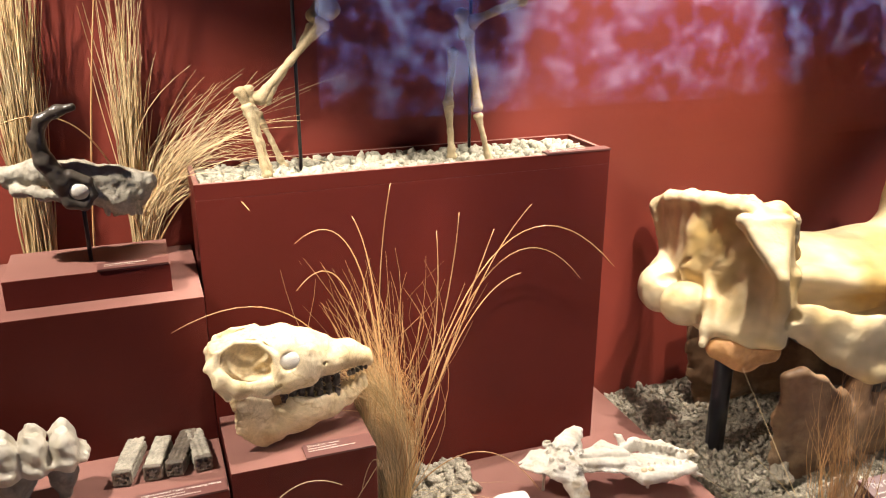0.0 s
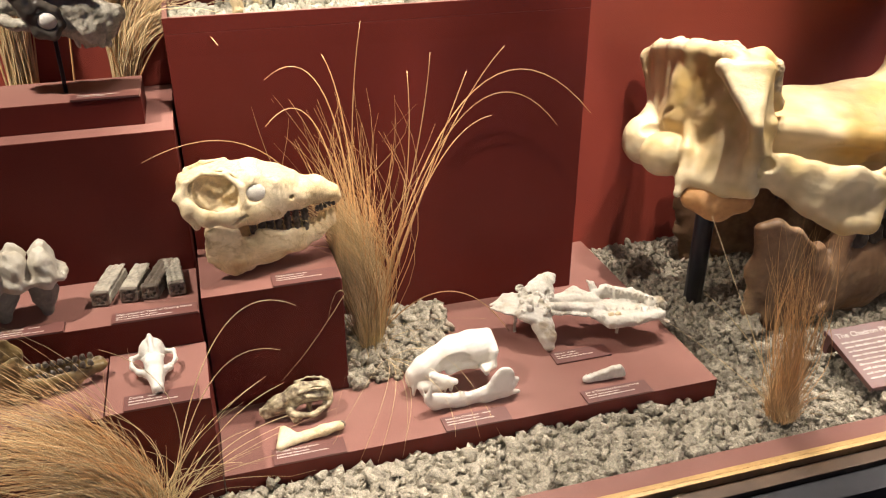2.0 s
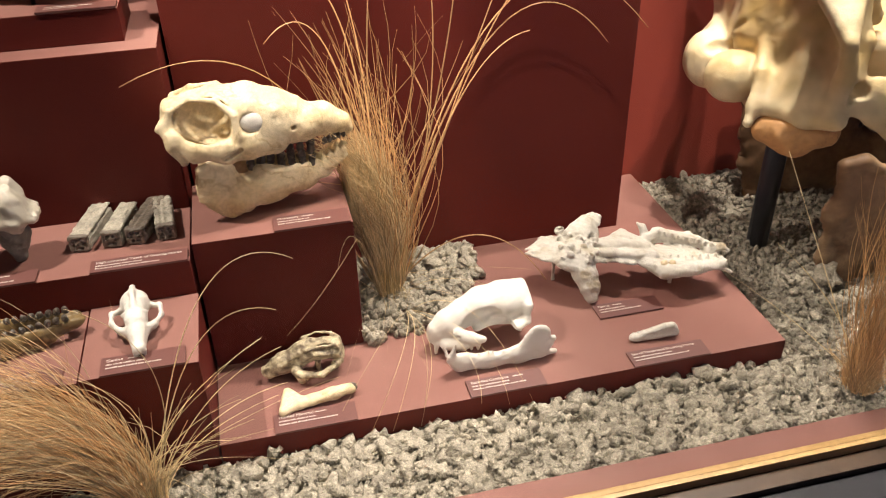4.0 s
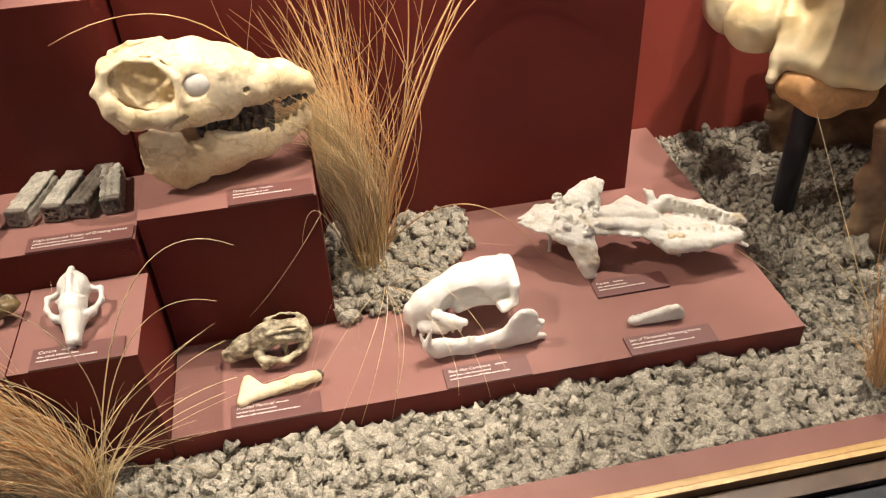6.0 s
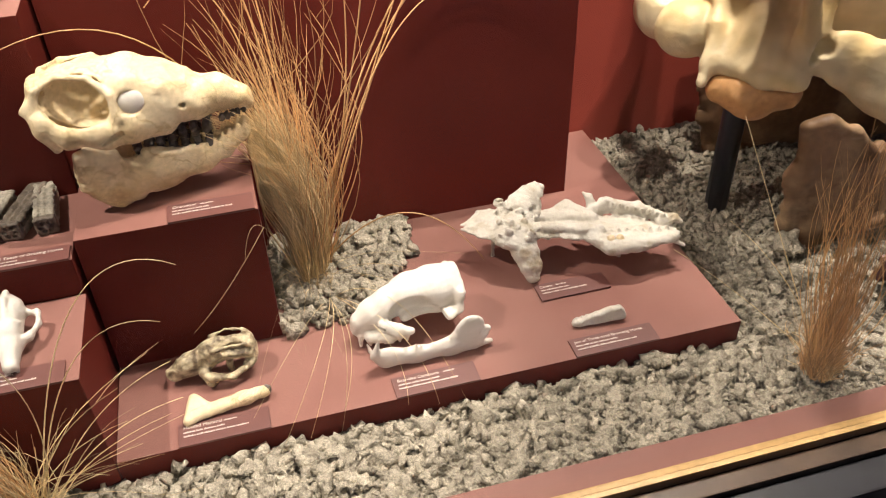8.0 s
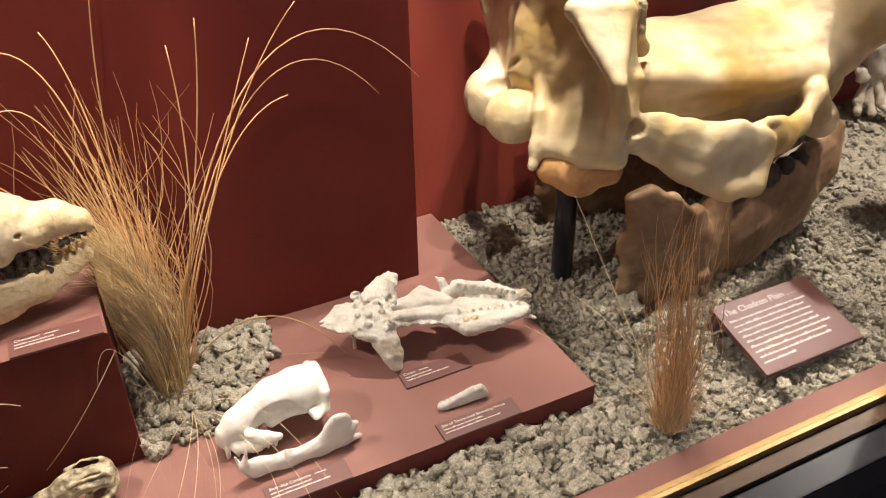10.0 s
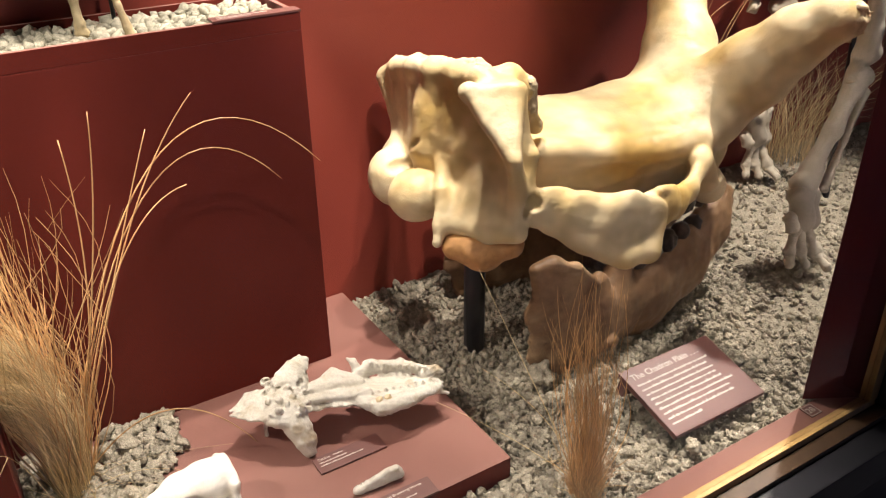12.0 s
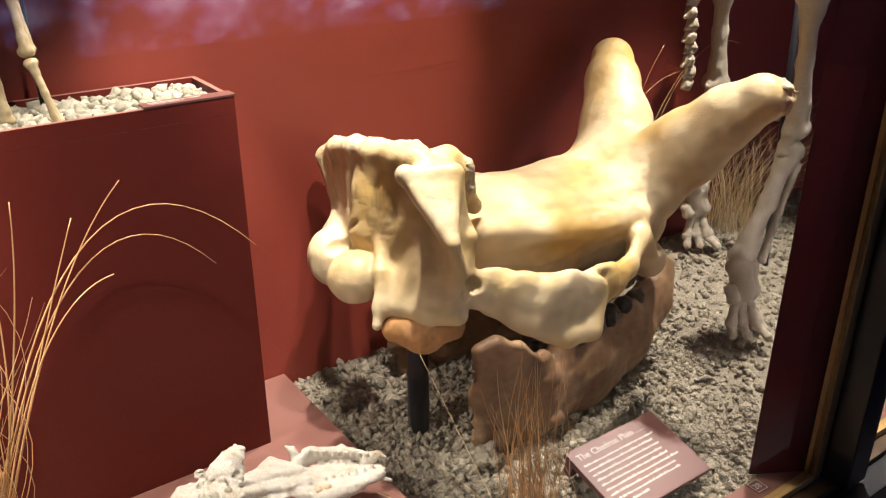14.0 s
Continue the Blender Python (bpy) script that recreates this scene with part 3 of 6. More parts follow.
def great_skull():
    at = pose(1.10, 1.41, 0.55, 0, 0, -6)
    ob = thing("horned_skull", "huge yellowed fossil skull with two blunt horns", "skull", at)
    s = Sculpt((-0.12, -0.42, 0.20), (0.98, 0.42, 0.82), 0.0044)
    # roof: a broad saddle with overhanging sides, and the narrower braincase below
    s.path([(0.19, 0, 0.446, 0.082), (0.36, 0, 0.438, 0.092), (0.54, 0, 0.442, 0.092), (0.68, 0, 0.466, 0.094)], 0.02, flat=(1, 1.68, 1))
    s.path([(0.12, 0, 0.420, 0.090), (0.40, 0, 0.385, 0.090), (0.72, 0, 0.38, 0.080)], 0.02, flat=(1, 1.15, 1))
    for sgn in (-1, 1):
        s.path([(0.22, sgn * 0.128, 0.490, 0.026), (0.36, sgn * 0.148, 0.470, 0.024), (0.50, sgn * 0.150, 0.452, 0.024), (0.61, sgn * 0.140, 0.446, 0.034)], 0.024)
        # temple hollows under the roof edge
        s.ball((0.36, sgn * 0.215, 0.405), (0.185, 0.092, 0.052), 0.006, True, (0, 5, 0))
        s.ball((0.50, sgn * 0.190, 0.392), (0.085, 0.070, 0.036), 0.008, True, (0, 4, 0))
    # back of the skull: a recessed fan between raised edges
    top = [(0.062, 0.210, 0.565), (0.062, 0.160, 0.590), (0.064, 0.085, 0.614), (0.070, 0.0, 0.628), (0.080, -0.070, 0.634), (0.104, -0.130, 0.630)]
    low = [(0.056, 0.145, 0.430), (0.042, 0.090, 0.400), (0.030, 0.050, 0.390), (0.026, 0.0, 0.390), (0.036, -0.060, 0.385), (0.080, -0.150, 0.400)]
    for i in range(5):
        s.sheet(top[i], top[i + 1], low[i], 0.026, 0.012)
        s.sheet(top[i + 1], low[i + 1], low[i], 0.026, 0.012)
    s.path([(0.036, 0.222, 0.570, 0.018), (0.044, 0.190, 0.505, 0.013), (0.034, 0.140, 0.455, 0.020), (0.0, 0.090, 0.430, 0.030)], 0.012)
    s.path([(0.046, 0.222, 0.580, 0.018), (0.046, 0.168, 0.608, 0.018), (0.046, 0.085, 0.630, 0.018), (0.056, 0.0, 0.644, 0.019), (0.068, -0.060, 0.650, 0.020), (0.082, -0.112, 0.654, 0.022), (0.094, -0.140, 0.644, 0.020)], 0.018)
    s.path([(0.062, 0.006, 0.620, 0.022), (0.046, 0.010, 0.560, 0.024), (0.024, 0.000, 0.490, 0.026)], 0.040)
    # the near wing: a thick three-cornered blade that overhangs the hollow beside it
    s.sheet((0.034, -0.166, 0.648), (0.114, -0.196, 0.650), (0.066, -0.274, 0.552), 0.014, 0.006)
    s.sheet((0.034, -0.166, 0.644), (0.110, -0.130, 0.640), (0.114, -0.196, 0.650), 0.014, 0.010)
    s.ball((0.036, -0.164, 0.648), 0.019, 0.008)
    s.path([(0.066, -0.274, 0.552, 0.012), (0.085, -0.262, 0.490, 0.017), (0.100, -0.252, 0.455, 0.030)], 0.010)
    s.sheet((0.118, -0.150, 0.640), (0.114, -0.196, 0.640), (0.104, -0.250, 0.470), 0.020, 0.012)
    # the sheet of bone below the wing, down to the joint
    s.sheet((0.122, -0.140, 0.600), (0.122, -0.240, 0.540), (0.084, -0.258, 0.405), 0.014, 0.014)
    s.sheet((0.122, -0.140, 0.600), (0.084, -0.258, 0.405), (0.030, -0.160, 0.388), 0.014, 0.014)
    s.sheet((0.122, -0.140, 0.600), (0.030, -0.160, 0.388), (0.052, -0.066, 0.440), 0.014, 0.014)
    s.path([(0.020, -0.150, 0.384, 0.013), (0.050, -0.218, 0.388, 0.014), (0.088, -0.262, 0.400, 0.016)], 0.012)
    s.path([(0.030, -0.066, 0.480, 0.010), (0.010, -0.104, 0.440, 0.014), (-0.006, -0.138, 0.388, 0.014), (-0.024, -0.152, 0.358, 0.009)], 0.014)
    s.sheet((0.046, -0.066, 0.470), (-0.010, -0.140, 0.385), (0.040, -0.170, 0.390), 0.012, 0.012)
    # rough knob of the temple crest behind the wing
    s.path([(0.108, -0.118, 0.648, 0.022), (0.136, -0.134, 0.650, 0.023), (0.160, -0.142, 0.628, 0.023), (0.166, -0.140, 0.588, 0.020), (0.205, -0.120, 0.542, 0.018)], 0.008)
    s.ball((0.150, -0.178, 0.535), (0.018, 0.030, 0.016), 0.005, True)
    s.limb((0.168, -0.200, 0.560), (0.172, -0.215, 0.470), 0.022, 0.026, 0.012, True)
    # joint knobs of the neck, with the curved slit between them
    s.ball((-0.012, 0.082, 0.402), (0.052, 0.060, 0.062), 0.012, False, (20, 0, 0))
    s.ball((-0.018, -0.046, 0.412), (0.054, 0.062, 0.052), 0.008, False, (-14, 0, 0))
    s.path([(0.006, -0.014, 0.512, 0.004), (-0.014, 0.006, 0.490, 0.010), (-0.044, 0.026, 0.455, 0.015), (-0.074, 0.028, 0.410, 0.010), (-0.090, 0.026, 0.370, 0.008)], 0.003, True)
    s.ball((-0.020, 0.030, 0.452), (0.050, 0.020, 0.024), 0.004, True, (30, 0, 0))
    s.path([(0.03, 0.15, 0.42, 0.034), (0.0, 0.165, 0.35, 0.016)], 0.02)
    s.path([(0.10, 0, 0.36, 0.070), (0.45, 0, 0.34, 0.070), (0.72, 0, 0.34, 0.055)], 0.03, flat=(1, 1.3, 0.8))
    for sgn in (-1, 1):
        # cheek arch: a deep rolled blade behind, overlapping a slim bar in front
        s.path([(0.096, sgn * 0.248, 0.462, 0.030), (0.150, sgn * 0.268, 0.442, 0.042), (0.215, sgn * 0.290, 0.414, 0.052), (0.285, sgn * 0.304, 0.388, 0.068), (0.338, sgn * 0.304, 0.382, 0.058)], 0.008, flat=(1, 0.34, 1))
        s.path([(0.150, sgn * 0.272, 0.406, 0.016), (0.220, sgn * 0.298, 0.372, 0.020), (0.296, sgn * 0.314, 0.330, 0.026), (0.348, sgn * 0.312, 0.330, 0.028), (0.370, sgn * 0.302, 0.366, 0.020)], 0.012)
        s.path([(0.330, sgn * 0.290, 0.392, 0.044), (0.400, sgn * 0.276, 0.388, 0.044), (0.455, sgn * 0.256, 0.376, 0.032), (0.510, sgn * 0.232, 0.384, 0.026), (0.560, sgn * 0.200, 0.408, 0.020), (0.600, sgn * 0.168, 0.436, 0.022)], 0.006, flat=(1, 0.5, 1))
        s.path([(0.300, sgn * 0.302, 0.438, 0.012), (0.340, sgn * 0.298, 0.432, 0.010)], 0.006)
        s.path([(0.385, sgn * 0.288, 0.436, 0.010), (0.432, sgn * 0.272, 0.420, 0.009)], 0.006)
        s.path([(0.58, sgn * 0.180, 0.420, 0.024), (0.63, sgn * 0.150, 0.360, 0.034), (0.685, sgn * 0.110, 0.310, 0.042)], 0.012)
        s.ball((0.665, sgn * 0.175, 0.385), (0.030, 0.040, 0.034), 0.008, True)
        # horns
        s.path([(0.70, sgn * 0.050, 0.490, 0.098), (0.758, sgn * 0.120, 0.572, 0.080), (0.795, sgn * 0.185, 0.650, 0.062), (0.828, sgn * 0.236, 0.697, 0.047)], 0.034)
        s.ball((0.832, sgn * 0.240, 0.700), (0.048, 0.048, 0.046), 0.02)
    # ear opening
    s.ball((0.108, -0.282, 0.464), (0.018, 0.040, 0.014), 0.003, True, (0, 40, 0))
    s.ball((0.095, -0.285, 0.448), (0.008, 0.03, 0.016), 0.004, True)
    s.rough(0.0036, 0.16, 3).rough(0.0010, 0.05, 14)
    cranium = piece("cranium", s.mesh("cranium", BONE), ob)
    g = Sculpt((-0.04, -0.30, 0.26), (0.17, -0.08, 0.40), 0.0040)
    g.path([(0.016, -0.160, 0.346, 0.030), (0.048, -0.205, 0.344, 0.034), (0.092, -0.236, 0.366, 0.024)], 0.010).rough(0.004, 0.05, 44)
    piece("joint_pad", g.mesh("joint_pad", PADBONE), cranium, "orange-brown rounded joint bone")
    # broken crest rim
    c = Sculpt((-0.04, -0.26, 0.48), (0.26, 0.28, 0.74), 0.0032)
    c.path([(0.048, 0.226, 0.578, 0.015), (0.050, 0.170, 0.611, 0.015), (0.054, 0.085, 0.634, 0.016), (0.064, 0.0, 0.650, 0.016), (0.078, -0.060, 0.657, 0.019), (0.090, -0.108, 0.662, 0.021), (0.098, -0.136, 0.652, 0.016)], 0.008)
    c.path([(0.128, -0.132, 0.656, 0.020), (0.164, -0.142, 0.634, 0.022), (0.174, -0.142, 0.590, 0.018), (0.200, -0.128, 0.552, 0.013)], 0.010)
    c.path([(0.040, 0.225, 0.575, 0.010), (0.040, 0.200, 0.545, 0.006)], 0.008)
    c.rough(0.005, 0.07, 8).rough(0.0032, 0.014, 9)
    piece("crest", c.mesh("crest", BONE_ROUGH), cranium, "rough broken bone crest")
    h = Sculpt((0.77, -0.34, 0.60), (0.93, -0.17, 0.78), 0.0034)
    h.ball((0.848, -0.256, 0.700), (0.036, 0.040, 0.042), 0.01).rough(0.010, 0.03, 5).rough(0.004, 0.012, 6)
    piece("horn_end", h.mesh("horn_end", BONE_ROUGH), cranium, "rough broken end of the horn")
    # lower jaw: a thin fan-shaped angle plate behind, a deep body in front
    j = Sculpt((0.08, -0.30, -0.03), (0.94, 0.28, 0.36), 0.0046)
    for sgn in (-1, 1):
        j.path([(0.196, sgn * 0.212, 0.245, 0.044), (0.218, sgn * 0.198, 0.165, 0.050), (0.236, sgn * 0.185, 0.060, 0.058), (0.25, sgn * 0.182, 0.0, 0.055)], 0.010, flat=(1, 0.24, 1))
        j.path([(0.156, sgn * 0.220, 0.286, 0.008), (0.200, sgn * 0.222, 0.290, 0.010), (0.250, sgn * 0.222, 0.266, 0.012), (0.300, sgn * 0.222, 0.216, 0.014)], 0.012)
        j.path([(0.158, sgn * 0.218, 0.278, 0.009), (0.192, sgn * 0.204, 0.190, 0.009), (0.186, sgn * 0.192, 0.08, 0.010), (0.20, sgn * 0.185, 0.0, 0.014)], 0.010)
        j.sheet((0.160, sgn * 0.219, 0.284), (0.300, sgn * 0.221, 0.214), (0.204, sgn * 0.196, 0.100), 0.009, 0.008)
        j.sheet((0.204, sgn * 0.196, 0.100), (0.300, sgn * 0.221, 0.214), (0.310, sgn * 0.195, 0.050), 0.012, 0.008)
        j.path([(0.320, sgn * 0.206, 0.205, 0.024), (0.330, sgn * 0.204, 0.160, 0.026), (0.330, sgn * 0.196, 0.06, 0.040)], 0.014, flat=(1, 0.6, 1))
        j.path([(0.33, sgn * 0.182, 0.095, 0.082), (0.50, sgn * 0.145, 0.085, 0.078), (0.64, sgn * 0.110, 0.115, 0.070), (0.74, sgn * 0.080, 0.175, 0.055), (0.80, sgn * 0.05, 0.22, 0.040)], 0.02, flat=(1, 0.5, 1.1))
        j.path([(0.40, sgn * 0.165, 0.17, 0.030), (0.44, sgn * 0.16, 0.28, 0.022)], 0.02)
        j.ball((0.36, sgn * 0.222, 0.052), (0.024, 0.014, 0.016), 0.010)
    j.ball((0.236, -0.244, 0.200), (0.058, 0.016, 0.060), 0.012, True)
    j.rough(0.004, 0.10, 6).rough(0.0012, 0.025, 7)
    jaw = piece("lower_jaw", j.mesh("lower_jaw", JAWBONE), ob, "brown lower jaw resting on the soil")
    # cheek teeth
    for za in (0.285, 0.195):
        for i in range(6):
            t = Sculpt((-0.04, -0.04, -0.05), (0.04, 0.04, 0.05), 0.006)
            t.ball((0, 0, 0), (0.026, 0.024, 0.034), 0.006).rough(0.006, 0.02, i)
            me = t.mesh("tooth", DARK)
            for sgn in (-1, 1):
                piece("tooth", me, cranium if za > 0.25 else jaw, "", pose(0.42 + 0.052 * i, sgn * (0.160 - 0.014 * i), za))
    rod("mount", [(0.13, -0.02, -0.04), (0.13, -0.02, 0.32)], 0.024, BLACK, ob, "black metal mount")
    return ob


great_skull()

# ---- cream skull on the box plinth ----


def cream_skull():
    ob = thing("cream_skull", "cream fossil skull with dark cheek teeth on a plinth", "skull", pose(-0.008, 1.315, 0.848, 0, 0, -2))
    s = Sculpt((-0.03, -0.10, 0.06), (0.34, 0.10, 0.27), 0.0021)
    # a deep wedge with a flat forehead plate, carved by the temple, the eye and the nasal notch
    s.path([(0.034, 0, 0.172, 0.036), (0.075, 0, 0.174, 0.045), (0.130, 0, 0.172, 0.047), (0.170, 0, 0.164, 0.043), (0.220, 0, 0.152, 0.034)], 0.016, flat=(1, 1.1, 1.05))
    s.path([(0.205, 0, 0.148, 0.030), (0.258, 0, 0.154, 0.026), (0.290, 0, 0.142, 0.017), (0.300, 0, 0.130, 0.010)], 0.010, flat=(1, 0.9, 1.05))
    s.path([(0.034, 0, 0.200, 0.016), (0.085, 0, 0.206, 0.016), (0.136, 0, 0.206, 0.016), (0.180, 0, 0.192, 0.014), (0.216, 0, 0.188, 0.008)], 0.014, flat=(1, 2.2, 1))
    for sgn in (-1, 1):
        s.block((0.235, sgn * 0.090, 0.165), (0.10, 0.030, 0.08), 0.004, 0.014, True, (sgn * 8, 0, sgn * -9))
        s.ball((0.066, sgn * 0.066, 0.190), (0.053, 0.052, 0.050), 0.002, True, (0, -10, 0))
        s.ball((0.090, sgn * 0.040, 0.160), (0.018, 0.020, 0.013), 0.004, True)
        s.path([(0.002, sgn * 0.040, 0.178, 0.012), (0.016, sgn * 0.054, 0.158, 0.011), (0.044, sgn * 0.062, 0.140, 0.011), (0.095, sgn * 0.062, 0.136, 0.014), (0.130, sgn * 0.052, 0.140, 0.018), (0.175, sgn * 0.036, 0.134, 0.020)], 0.012, flat=(1, 0.6, 1.1))
        s.path([(0.004, sgn * 0.040, 0.180, 0.009), (0.014, sgn * 0.036, 0.206, 0.005), (0.046, sgn * 0.030, 0.221, 0.004), (0.088, sgn * 0.038, 0.218, 0.005), (0.115, sgn * 0.050, 0.194, 0.006), (0.120, sgn * 0.056, 0.160, 0.010)], 0.004)
        s.limb((0.118, sgn * 0.064, 0.140), (0.076, sgn * 0.076, 0.122), 0.004, 0.0015, 0.002, True)
        s.ball((0.140, sgn * 0.066, 0.181), (0.0210, 0.026, 0.019), 0.002, True)
        s.ball((0.208, sgn * 0.042, 0.158), (0.005, 0.014, 0.004), 0.002, True)
    s.path([(0.010, 0, 0.200, 0.014), (0.004, 0, 0.180, 0.012)], 0.008, flat=(1, 2.0, 1))
    s.path([(0.012, -0.050, 0.150, 0.012), (0.024, -0.054, 0.124, 0.008)], 0.006)
    s.limb((0.004, -0.02, 0.185), (-0.010, -0.035, 0.176), 0.010, 0.005, 0.004)
    s.rough(0.0006, 0.045, 12).rough(0.0005, 0.012, 13)
    cranium = piece("cranium", s.mesh("cranium", CREAM), ob)
    # added white disc, standing in for bright light on the socket's inner wall
    e = Sculpt((-0.03, -0.03, -0.03), (0.03, 0.03, 0.03), 0.002)
    e.ball((0, 0, 0), (0.0205, 0.008, 0.0185), 0.004)
    piece("eye_disc", e.mesh("eye_disc", PLASTER), cranium, "white disc in the eye socket", pose(0.140, -0.0475, 0.181, -14, 0, 0))
    j = Sculpt((0.02, -0.08, -0.004), (0.32, 0.08, 0.13), 0.0021)
    for sgn in (-1, 1):
        j.path([(0.074, sgn * 0.046, 0.092, 0.028), (0.074, sgn * 0.044, 0.056, 0.036), (0.092, sgn * 0.040, 0.040, 0.034)], 0.006, flat=(1, 0.30, 1))
        j.path([(0.092, sgn * 0.040, 0.042, 0.035), (0.150, sgn * 0.034, 0.056, 0.034), (0.212, sgn * 0.024, 0.056, 0.022), (0.255, sgn * 0.012, 0.064, 0.013), (0.286, sgn * 0.008, 0.084, 0.008), (0.290, sgn * 0.008, 0.100, 0.003)], 0.006, flat=(1, 0.36, 1))
        j.path([(0.046, sgn * 0.046, 0.100, 0.009), (0.044, sgn * 0.046, 0.070, 0.008), (0.060, sgn * 0.044, 0.032, 0.008), (0.084, sgn * 0.042, 0.014, 0.009)], 0.006)
        for i in range(5):
            j.limb((0.228 + 0.012 * i, sgn * (0.018 - 0.002 * i), 0.072 + 0.003 * i), (0.230 + 0.012 * i, sgn * (0.018 - 0.002 * i), 0.084 + 0.004 * i), 0.005, 0.002, 0.003)
    j.ball((0.245, 0, 0.062), (0.04, 0.020, 0.013), 0.010, False, (0, -30, 0))
    j.ball((0.105, -0.058, 0.060), (0.026, 0.010, 0.030), 0.005, True)
    j.rough(0.0014, 0.04, 14).rough(0.0006, 0.012, 15)
    jaw = piece("lower_jaw", j.mesh("lower_jaw", CREAM), ob)
    rr = random.Random(8)
    for i in range(7):
        for zz, hh in ((0.104, 0.016), (0.086, 0.018)):
            t = Sculpt((-0.014, -0.014, -0.026), (0.014, 0.014, 0.026), 0.0026)
            t.limb((0, 0, -hh * 0.5), (rr.uniform(-0.002, 0.002), 0, hh * 0.6), 0.0075, 0.006, 0.003, flat=(1, 0.8, 1)).rough(0.004, 0.008, i)
            me = t.mesh("tooth", DARK)
            for sgn in (-1, 1):
                piece("tooth", me, cranium if zz > 0.1 else jaw, "", pose(0.128 + 0.0175 * i, sgn * (0.030 - 0.002 * i), zz + (0.0012 if zz > 0.1 else -0.0004) * i, 0, 0, rr.uniform(0, 90)))
    for i in range(5):
        t = Sculpt((-0.01, -0.01, -0.012), (0.01, 0.01, 0.012), 0.002)
        t.ball((0, 0, 0), (0.0045, 0.005, 0.007), 0.002).rough(0.003, 0.006, i)
        piece("tooth", t.mesh("tooth", DARK), cranium, "", pose(0.258 + 0.0085 * i, -0.016 + 0.002 * i, 0.118 + 0.0018 * i))
    return ob


cream_skull()

# ---- casts on the low platform ----
TOP = 0.577


def bear_skull():
    ob = thing("white_skull", "white cast of a short-faced carnivore skull with its jaw", "skull", pose(0.49, 1.155, TOP, 0, 0, 4))
    s = Sculpt((-0.13, -0.09, 0.0), (0.13, 0.09, 0.16), 0.0019)
    s.path([(0.088, 0, 0.085, 0.036), (0.050, 0, 0.086, 0.037), (0.005, 0, 0.086, 0.034), (-0.035, 0, 0.074, 0.026), (-0.064, 0, 0.060, 0.024), (-0.088, 0, 0.048, 0.018)], 0.010, flat=(1, 1.05, 1))
    s.path([(0.092, 0, 0.114, 0.006), (0.050, 0, 0.120, 0.005), (0.010, 0, 0.117, 0.005)], 0.016)
    s.path([(-0.052, 0, 0.038, 0.022), (-0.088, 0, 0.032, 0.018)], 0.010, flat=(1, 1.05, 0.9))
    # flared rim of the occiput
    for sgn in (-1, 1):
        s.sheet((0.096, 0, 0.108), (0.090, sgn * 0.042, 0.092), (0.096, 0, 0.060), 0.005, 0.012)
        s.sheet((0.090, sgn * 0.042, 0.092), (0.086, sgn * 0.042, 0.056), (0.096, 0, 0.058), 0.005, 0.012)
        s.path([(0.084, sgn * 0.042, 0.060, 0.010), (0.064, sgn * 0.048, 0.058, 0.008), (0.044, sgn * 0.050, 0.060, 0.006), (0.026, sgn * 0.048, 0.064, 0.003)], 0.008, flat=(1, 1.5, 0.8))
        # orbit, broken cheek stump and the upper jaw
        s.ball((-0.006, sgn * 0.050, 0.074), (0.044, 0.040, 0.028), 0.004, True, (0, -20, 0))
        s.ball((0.022, sgn * 0.054, 0.060), (0.034, 0.034, 0.022), 0.004, True)
        s.ball((-0.008, sgn * 0.040, 0.068), (0.030, 0.030, 0.022), 0.004, True)
        s.path([(-0.052, sgn * 0.036, 0.054, 0.012), (-0.030, sgn * 0.044, 0.044, 0.012), (-0.008, sgn * 0.050, 0.040, 0.008)], 0.006, flat=(1, 0.8, 1))
        s.path([(-0.075, sgn * 0.024, 0.026, 0.012), (-0.045, sgn * 0.034, 0.026, 0.012), (-0.015, sgn * 0.038, 0.030, 0.010)], 0.006)
        s.path([(-0.010, sgn * 0.020, 0.050, 0.009), (0.020, sgn * 0.016, 0.054, 0.009), (0.060, sgn * 0.018, 0.052, 0.012)], 0.006)
        for i in range(6):
            s.limb((-0.078 + 0.013 * i, sgn * (0.026 + 0.002 * i), 0.020), (-0.078 + 0.013 * i, sgn * (0.026 + 0.002 * i), 0.008), 0.006, 0.003, 0.003)
        s.limb((-0.092, sgn * 0.016, 0.026), (-0.094, sgn * 0.017, 0.004), 0.006, 0.003, 0.004)
        s.ball((-0.058, sgn * 0.040, 0.052), (0.006, 0.010, 0.005), 0.002, True)
    s.limb((0.092, 0, 0.050), (0.090, 0, 0.004), 0.010, 0.006, 0.006)
    s.block((0.125, 0, 0.08), (0.022, 0.08, 0.08), 0.002, 0.003, True, (0, -4, 0))
    s.rough(0.0007, 0.04, 22).rough(0.0004, 0.012, 23)
    piece("cranium", s.mesh("cranium", PLASTER), ob, "", Matrix.Diagonal((0.95, 0.95, 0.95, 1)))
    j = Sculpt((-0.11, -0.05, -0.004), (0.14, 0.05, 0.11), 0.0019)
    j.path([(-0.078, 0, 0.036, 0.012), (-0.062, 0, 0.024, 0.018), (-0.010, 0, 0.016, 0.016), (0.045, 0, 0.018, 0.016), (0.082, 0, 0.022, 0.017)], 0.008, flat=(1, 0.62, 1))
    j.path([(0.066, 0, 0.026, 0.020), (0.078, 0, 0.054, 0.015), (0.082, 0, 0.074, 0.012)], 0.010, flat=(1.25, 0.45, 1))
    j.path([(0.092, 0, 0.024, 0.012), (0.104, 0, 0.036, 0.007), (0.110, 0, 0.046, 0.006)], 0.005)
    j.limb((0.090, 0, 0.012), (0.118, 0, 0.010), 0.008, 0.004, 0.006)
